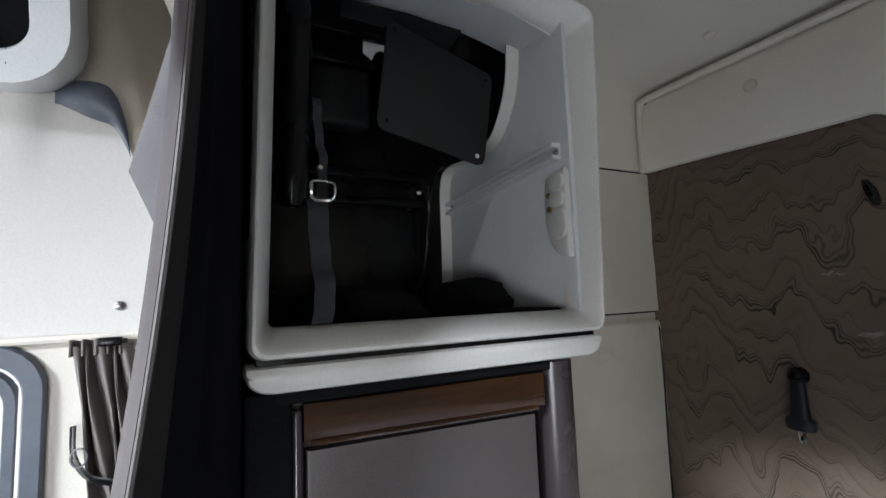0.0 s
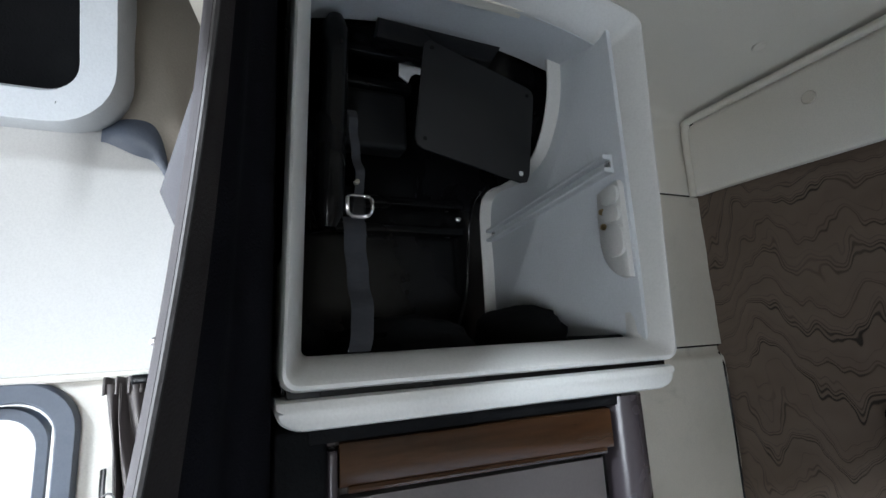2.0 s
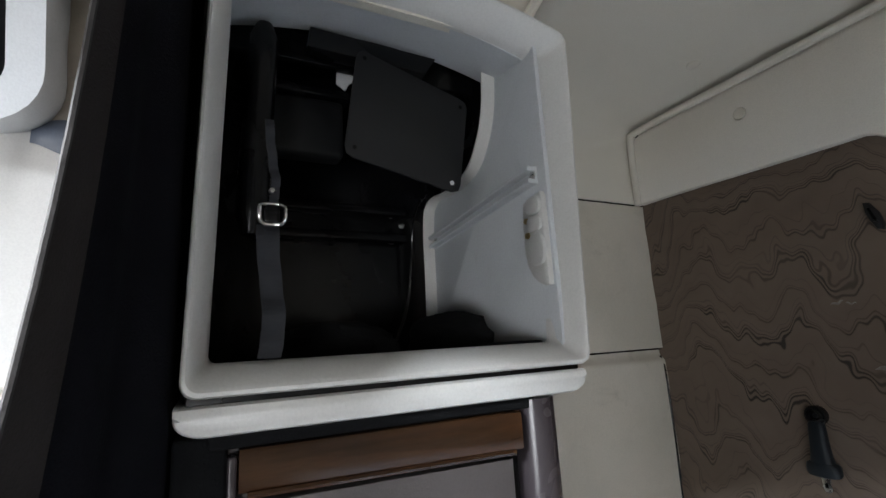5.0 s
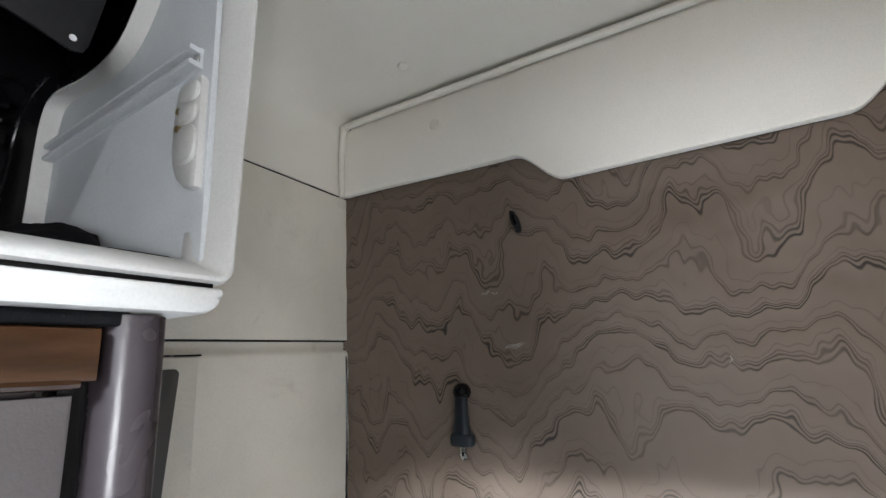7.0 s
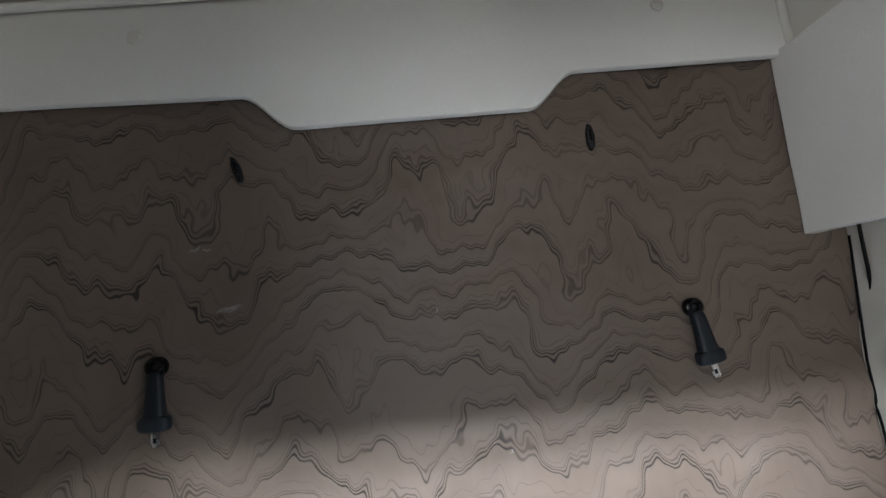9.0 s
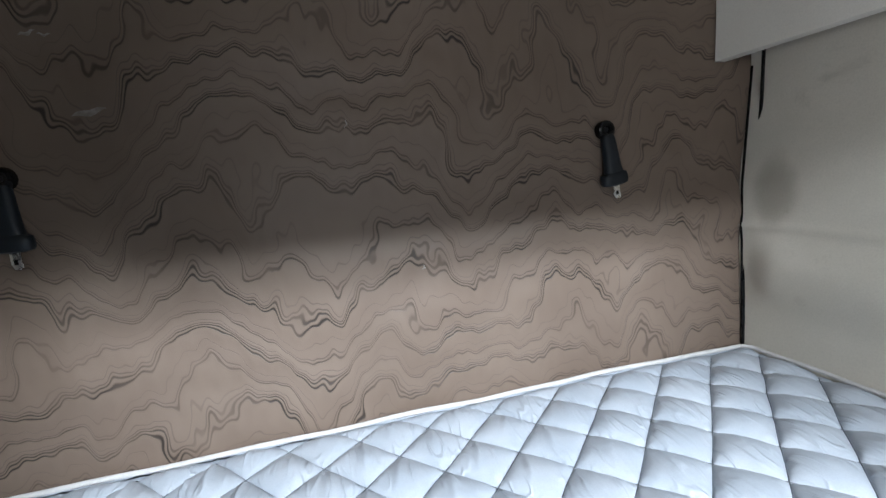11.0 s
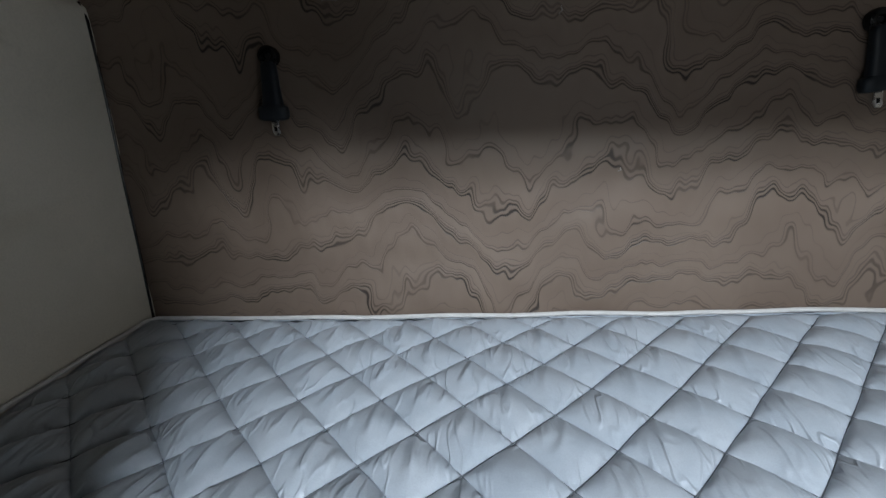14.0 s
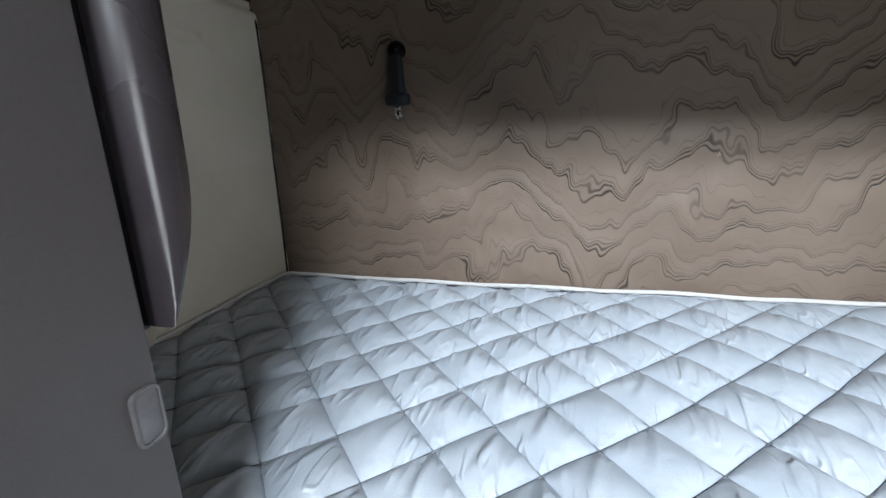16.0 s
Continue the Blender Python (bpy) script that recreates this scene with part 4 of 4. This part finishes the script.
solid("padded_post", sweep(grip, lambda u: 0.021 * min(1.0, 0.55 + 6 * min(u, 1 - u)), 14), M_BLACK, "upright black padded post inside the compartment", "post")

strap = thing("strap", (-0.53, -1.225, 1.49), "black webbing strap with a bright metal buckle hanging in the compartment", "strap")


def ribbon(x, y, z0, z1, w, n=24):
    def fn(u, v):
        z = z0 + (z1 - z0) * u
        return (x + 0.006 * math.sin(9 * u) + 0.003 * math.sin(23 * u), y + w * (v - 0.5) + 0.004 * math.sin(5 * u), z)
    return sheet(fn, n, 4, 0.0025)


part("webbing", ribbon(-0.492, -1.243, 1.486, 1.632, 0.024), M_WEB, strap)
part("upper_strap", ribbon(-0.492, -1.243, 1.650, 1.76, 0.010), M_WEB, strap, "narrow upper strap")
bk = [(-0.476 + 0.004 * math.cos(2 * a), -1.244 + 0.0135 * math.copysign(abs(math.cos(a)) ** 0.45, math.cos(a)), 1.641 + 0.0115 * math.copysign(abs(math.sin(a)) ** 0.6, math.sin(a))) for a in (2 * math.pi * i / 28 for i in range(29))]
part("buckle", sweep(bk, 0.0022, 8), M_CHROME, strap, "bright squared metal buckle")
part("keeper", box((-0.490, -1.2525, 1.630), (-0.477, -1.2355, 1.653), 0.003), M_BLACK, strap)
part("stud", disc_profile((-0.490, -1.243, 1.672), (1, 0, 0), [(0, 0.004), (0.003, 0.003), (0.0035, 0)], 10), M_CHROME, strap)


def soft_lump(centre, size, seed, flat=0.5):
    """A crumpled soft shape that lies on a flat base."""
    secs = []
    for i in range(17):
        th = math.pi * i / 16
        row = []
        for j in range(28):
            ph = 2 * math.pi * j / 28
            d = Vector((math.sin(th) * math.cos(ph), math.sin(th) * math.sin(ph), math.cos(th)))
            r = 1 + 0.22 * noise.noise(d * 1.7 + Vector((seed, 0, 0))) + 0.10 * noise.noise(d * 5 + Vector((0, seed, 0)))
            p = Vector((d.x * size[0] * r, d.y * size[1] * r, max(-flat, d.z * r) * size[2]))
            row.append(Vector(centre) + p)
        secs.append(row)
    return loft(secs)


solid("cloth_bag", soft_lump((-0.70, -0.925, 1.493), (0.12, 0.062, 0.047), 3.0), M_BLACK_MATT, "crumpled black cloth bag on the compartment floor", "bag")
solid("cloth_wrap", soft_lump((-0.72, -1.12, 1.492), (0.14, 0.10, 0.044), 9.0), M_BLACK_MATT, "flattened black cloth on the compartment floor", "cloth")
solid("folded_mat", box((-0.62, -0.935, 1.4705), (-0.505, -0.866, 1.488), 0.006), M_BLACK_MATT, "small folded black mat on the compartment floor", "mat")
wire = curve_points([(-0.80, -0.905, 1.80), (-0.86, -0.905, 1.78), (-0.895, -0.902, 1.73), (-0.905, -0.904, 1.66), (-0.912, -0.912, 1.58), (-0.915, -0.94, 1.50)], 8)
solid("cable", sweep(wire, 0.0035, 8), M_BLACK, "black cable running down inside the compartment", "cable")

# filler above the compartment, up to the headliner


def filler(u, v):
    right = -0.86 + 0.11 * v
    s = -1.40 + (right + 1.40) * u
    bulge = 0.012 * math.sin(math.pi * v)
    return (-0.505 + bulge - 0.03 * smooth_step(0.9, 1.0, u), s, 1.965 + 0.22 * v)


solid("cabinet_filler", sheet(filler, 30, 12, 0.02, -1), M_CEIL, "padded taupe-beige filler between cabinet and headliner", "wall panel", "structure")
solid("filler_bead", sweep(curve_points([(-0.515, -0.862, 1.960), (-0.508, -0.845, 2.01), (-0.505, -0.81, 2.07), (-0.508, -0.76, 2.16), (-0.51, -0.73, 2.19)], 6), 0.010, 8), M_CEIL, "rounded bead along the filler's edge", "trim", "structure")

# ---- lower cabinet ----
base = thing("base_cabinet", (-0.72, -1.13, 0.0), "taupe base cabinet with a walnut drawer front under a pale ledge", "cabinet")
part("body", box((-1.0, -1.300, 0.0), (-0.472, -0.985, 1.408), 0.006), M_TAUPE, base)
ledge = [(-1.3275, 1.4475), (-1.3275, 1.436)] + [(-1.2995 - 0.028 * math.cos(a), 1.436 - 0.017 * math.sin(a)) for a in (math.pi / 2 * i / 8 for i in range(1, 9))]
ledge += [(-0.876 + 0.028 * math.sin(a), 1.436 - 0.017 * math.cos(a)) for a in (math.pi / 2 * i / 8 for i in range(0, 9))] + [(-0.848, 1.4475)]
part("ledge", slab(ledge, 0, -0.90, FX + 0.004, 0.007), M_FRAME, base, "pale rounded ledge")
# black filler paints the shade in the gap over the ledge
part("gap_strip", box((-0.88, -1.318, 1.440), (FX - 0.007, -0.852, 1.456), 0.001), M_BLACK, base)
drawer = part("drawer_front", slab([(-1.272, 1.366), (-0.954, 1.360), (-0.954, 1.404), (-1.272, 1.406)], 0, -0.476, FX - 0.002, 0.004), M_WOOD, base, "glossy dark walnut drawer front")
part("pull_lip", sweep([(FX - 0.004, -1.264 + 0.298 * i / 12, 1.3645 - 0.0055 * i / 12) for i in range(13)], 0.0040, 8), M_WOOD, drawer, "rounded glossy lower lip")
door = part("door", slab([(-1.268, 0.10), (-0.966, 0.10), (-0.966, 1.351), (-1.268, 1.356)], 0, -0.476, FX - 0.008, 0.004), M_TAUPE, base, "flat matt taupe door")
part("edge_trim", box((-0.476, -1.282, 0.10), (FX - 0.001, -1.273, 1.400), 0.003), M_TAUPE_GLOSS, base, "narrow glossy edge trim")
# the column's black is the curtain's shade put into the colour
part("side_column", box((-0.92, -1.3275, 0.0), (-0.462, -1.281, 1.418), 0.004), M_BLACK_MATT, base, "side column painted black for the shade under the curtain")


def stile_section(z):
    right = -0.892 - 0.055 * max(0.0, (1.07 - z) / 0.12) ** 2.0 + 0.004 * math.sin(6 * z)
    left = -0.951
    right = max(right, left + 0.004)
    mid, half = (left + right) / 2, (right - left) / 2
    return [Vector((-0.500 + (0.050 if math.sin(a) > 0 else 0.010) * math.copysign(abs(math.sin(a)) ** 0.75, math.sin(a)), mid - half * math.copysign(abs(math.cos(a)) ** 0.8, math.cos(a)), z))
            for a in (2 * math.pi * i / 28 for i in range(28))]


# black strip in place of the shade below the ledge
part("ledge_shade", box((-0.60, -1.298, 1.406), (FX - 0.006, -0.930, 1.4185), 0.002), M_BLACK_MATT, base, "black strip painting the shade under the ledge")
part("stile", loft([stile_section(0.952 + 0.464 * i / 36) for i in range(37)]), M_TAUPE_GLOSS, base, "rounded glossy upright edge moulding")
# black strip gives the groove its shade
part("shadow_groove", box((-0.50, -0.972, 0.95), (-0.474, -0.950, 1.40), 0.001), M_BLACK, base, "black strip painting the shade in the groove beside the moulding")
latch_pts = round_rect(-0.9935, -0.9690, 0.8725, 0.9180, 0.007, 4)
inner_pts = round_rect(-0.9915, -0.9710, 0.8750, 0.9155, 0.006, 4)
latch = part("latch", ring_frame(inner_pts, latch_pts, FX - 0.012, FX - 0.0045, 0.001), M_LATCH, door, "grey metal latch bezel")
part("latch_pad", slab(inner_pts, 0, FX - 0.010, FX - 0.0055, 0.001), M_LATCH, door, "recessed latch pad")

# ---- sleeper curtain, drawn back beside the cabinet ----
curtain = thing("sleeper_curtain", (-0.45, -1.40, 0.2), "dark sleeper curtain gathered beside the cabinet, grey lining showing", "curtain")


def curtain_at(s, z, proud=0.0):
    """The hanging cloth: s runs from the cabinet's side (0) to the free hem (1)."""
    along = Vector((-0.462 + 0.172 * s, -1.3305 - 0.0615 * max(s, 0.0) - 0.006 * math.sin(math.pi * max(s, 0.0)), z))
    s = max(s, 0.0)
    along.y += 0.085 * s * max(-0.28, min(0.40, z - 1.55)) + 0.004 * s * math.sin(9.0 * z)
    wave = 0.003 * math.sin(14 * s + 0.6 * math.sin(2.3 * z)) * math.sin(math.pi * s) + 0.004 * lump(s * 2, 1.0, z, 2.0) * s
    return along + Vector((0.34, 0.94, 0.0)) * (wave + proud)


def drape(s0, s1, proud, n=20):
    return sheet(lambda u, v: curtain_at(s0 + (s1 - s0) * u, 0.22 + 1.95 * v, proud), n, 60, 0.003, 1)


part("cloth", drape(-3.0, 0.78, 0.0, 60), M_CURTAIN, curtain, "dark outer curtain cloth")
part("hem", drape(0.74, 1.0, 0.0015, 8), M_HEM, curtain, "brown hem strip")
part("hem_cord", sweep([curtain_at(1.0, 0.22 + 1.95 * i / 80, 0.0015) + Vector((0.0006 * (i % 2), -0.0015, 0)) for i in range(81)], 0.0022, 6), M_PIPE_GREY, curtain, "pale stitched hem edge")
fold_line = curve_points([(0.0, 0.0, 0), (-0.035, -0.011, 0), (-0.075, -0.018, 0), (-0.13, -0.010, 0), (-0.20, -0.016, 0), (-0.32, -0.006, 0), (-0.50, -0.014, 0), (-0.70, -0.008, 0)], 5)


def lining_at(u, v):
    z = 0.22 + 1.95 * v
    p = fold_line[round(u * (len(fold_line) - 1))]
    return curtain_at(1.0, z) + Vector((p.x - 0.002, p.y * (1.0 + 0.25 * math.sin(3.1 * z)) - 0.003, 0))


part("lining", sheet(lining_at, len(fold_line) - 1, 60, 0.003, 1), M_LINING_SHADE, curtain, "grey lining cloth in soft folds, shade put into its tone")


def flap(u, v):
    a, b, c = Vector((-0.555, -1.4430, 1.666)), Vector((-0.500, -1.4080, 1.588)), Vector((-0.495, -1.3860, 1.870))
    p = a * (1 - u) + (b * (1 - v) + c * v) * u
    return p + Vector((0.010 * math.sin(math.pi * u) * math.sin(math.pi * v), -0.004 * math.sin(math.pi * v) * u, 0))


part("folded_corner", sheet(flap, 12, 14, 0.003, -1), M_LINING, curtain, "folded-over grey lining corner")

# ---- small window curtain, bunched at the window's edge ----
bunch = thing("window_curtain", (-1.03, -1.53, 1.10), "short grey-brown window curtain bunched and tied at the window's edge", "curtain")


def pleats(u, v):
    z = 1.445 - 0.36 * v
    y = -1.580 + 0.034 * v + u * (0.092 + 0.02 * v)
    fold = math.sin(u * 29 + 0.6 - 1.5 * v) * 0.5 + 0.5
    return (-1.035 + 0.030 * fold ** 0.7 * (0.5 + 0.5 * smooth_step(0.0, 0.2, v)), y + 0.005 * math.sin(u * 13 + 5 * v) + 0.012 * v * (1 - u), z)


part("cloth", sheet(pleats, 72, 24, 0.003, 1), M_WINDOW_CLOTH, bunch)
part("header_tape", sheet(lambda u, v: (-1.026 + 0.010 * math.sin(u * 29 + 0.6), -1.584 + 0.088 * u, 1.456 - 0.030 * v + 0.002 * math.sin(u * 30)), 40, 4, 0.004, 1), M_WINDOW_CLOTH, bunch, "gathered header tape")
part("glider", box((-1.030, -1.540, 1.443), (-1.002, -1.500, 1.459), 0.004), M_BLACK, bunch)
part("tie_strap", sweep(curve_points([(-1.036, -1.576, 1.30), (-1.020, -1.570, 1.25), (-1.002, -1.545, 1.215), (-0.997, -1.51, 1.20)], 6), 0.008, 8, 0.35), M_BLACK, bunch, "black tie strap")
part("ring", sweep([(-1.004, -1.560 + 0.012 * math.cos(a), 1.25 + 0.016 * math.sin(a)) for a in (2 * math.pi * i / 20 for i in range(21))], 0.0018, 6), M_LATCH, bunch, "thin metal ring")
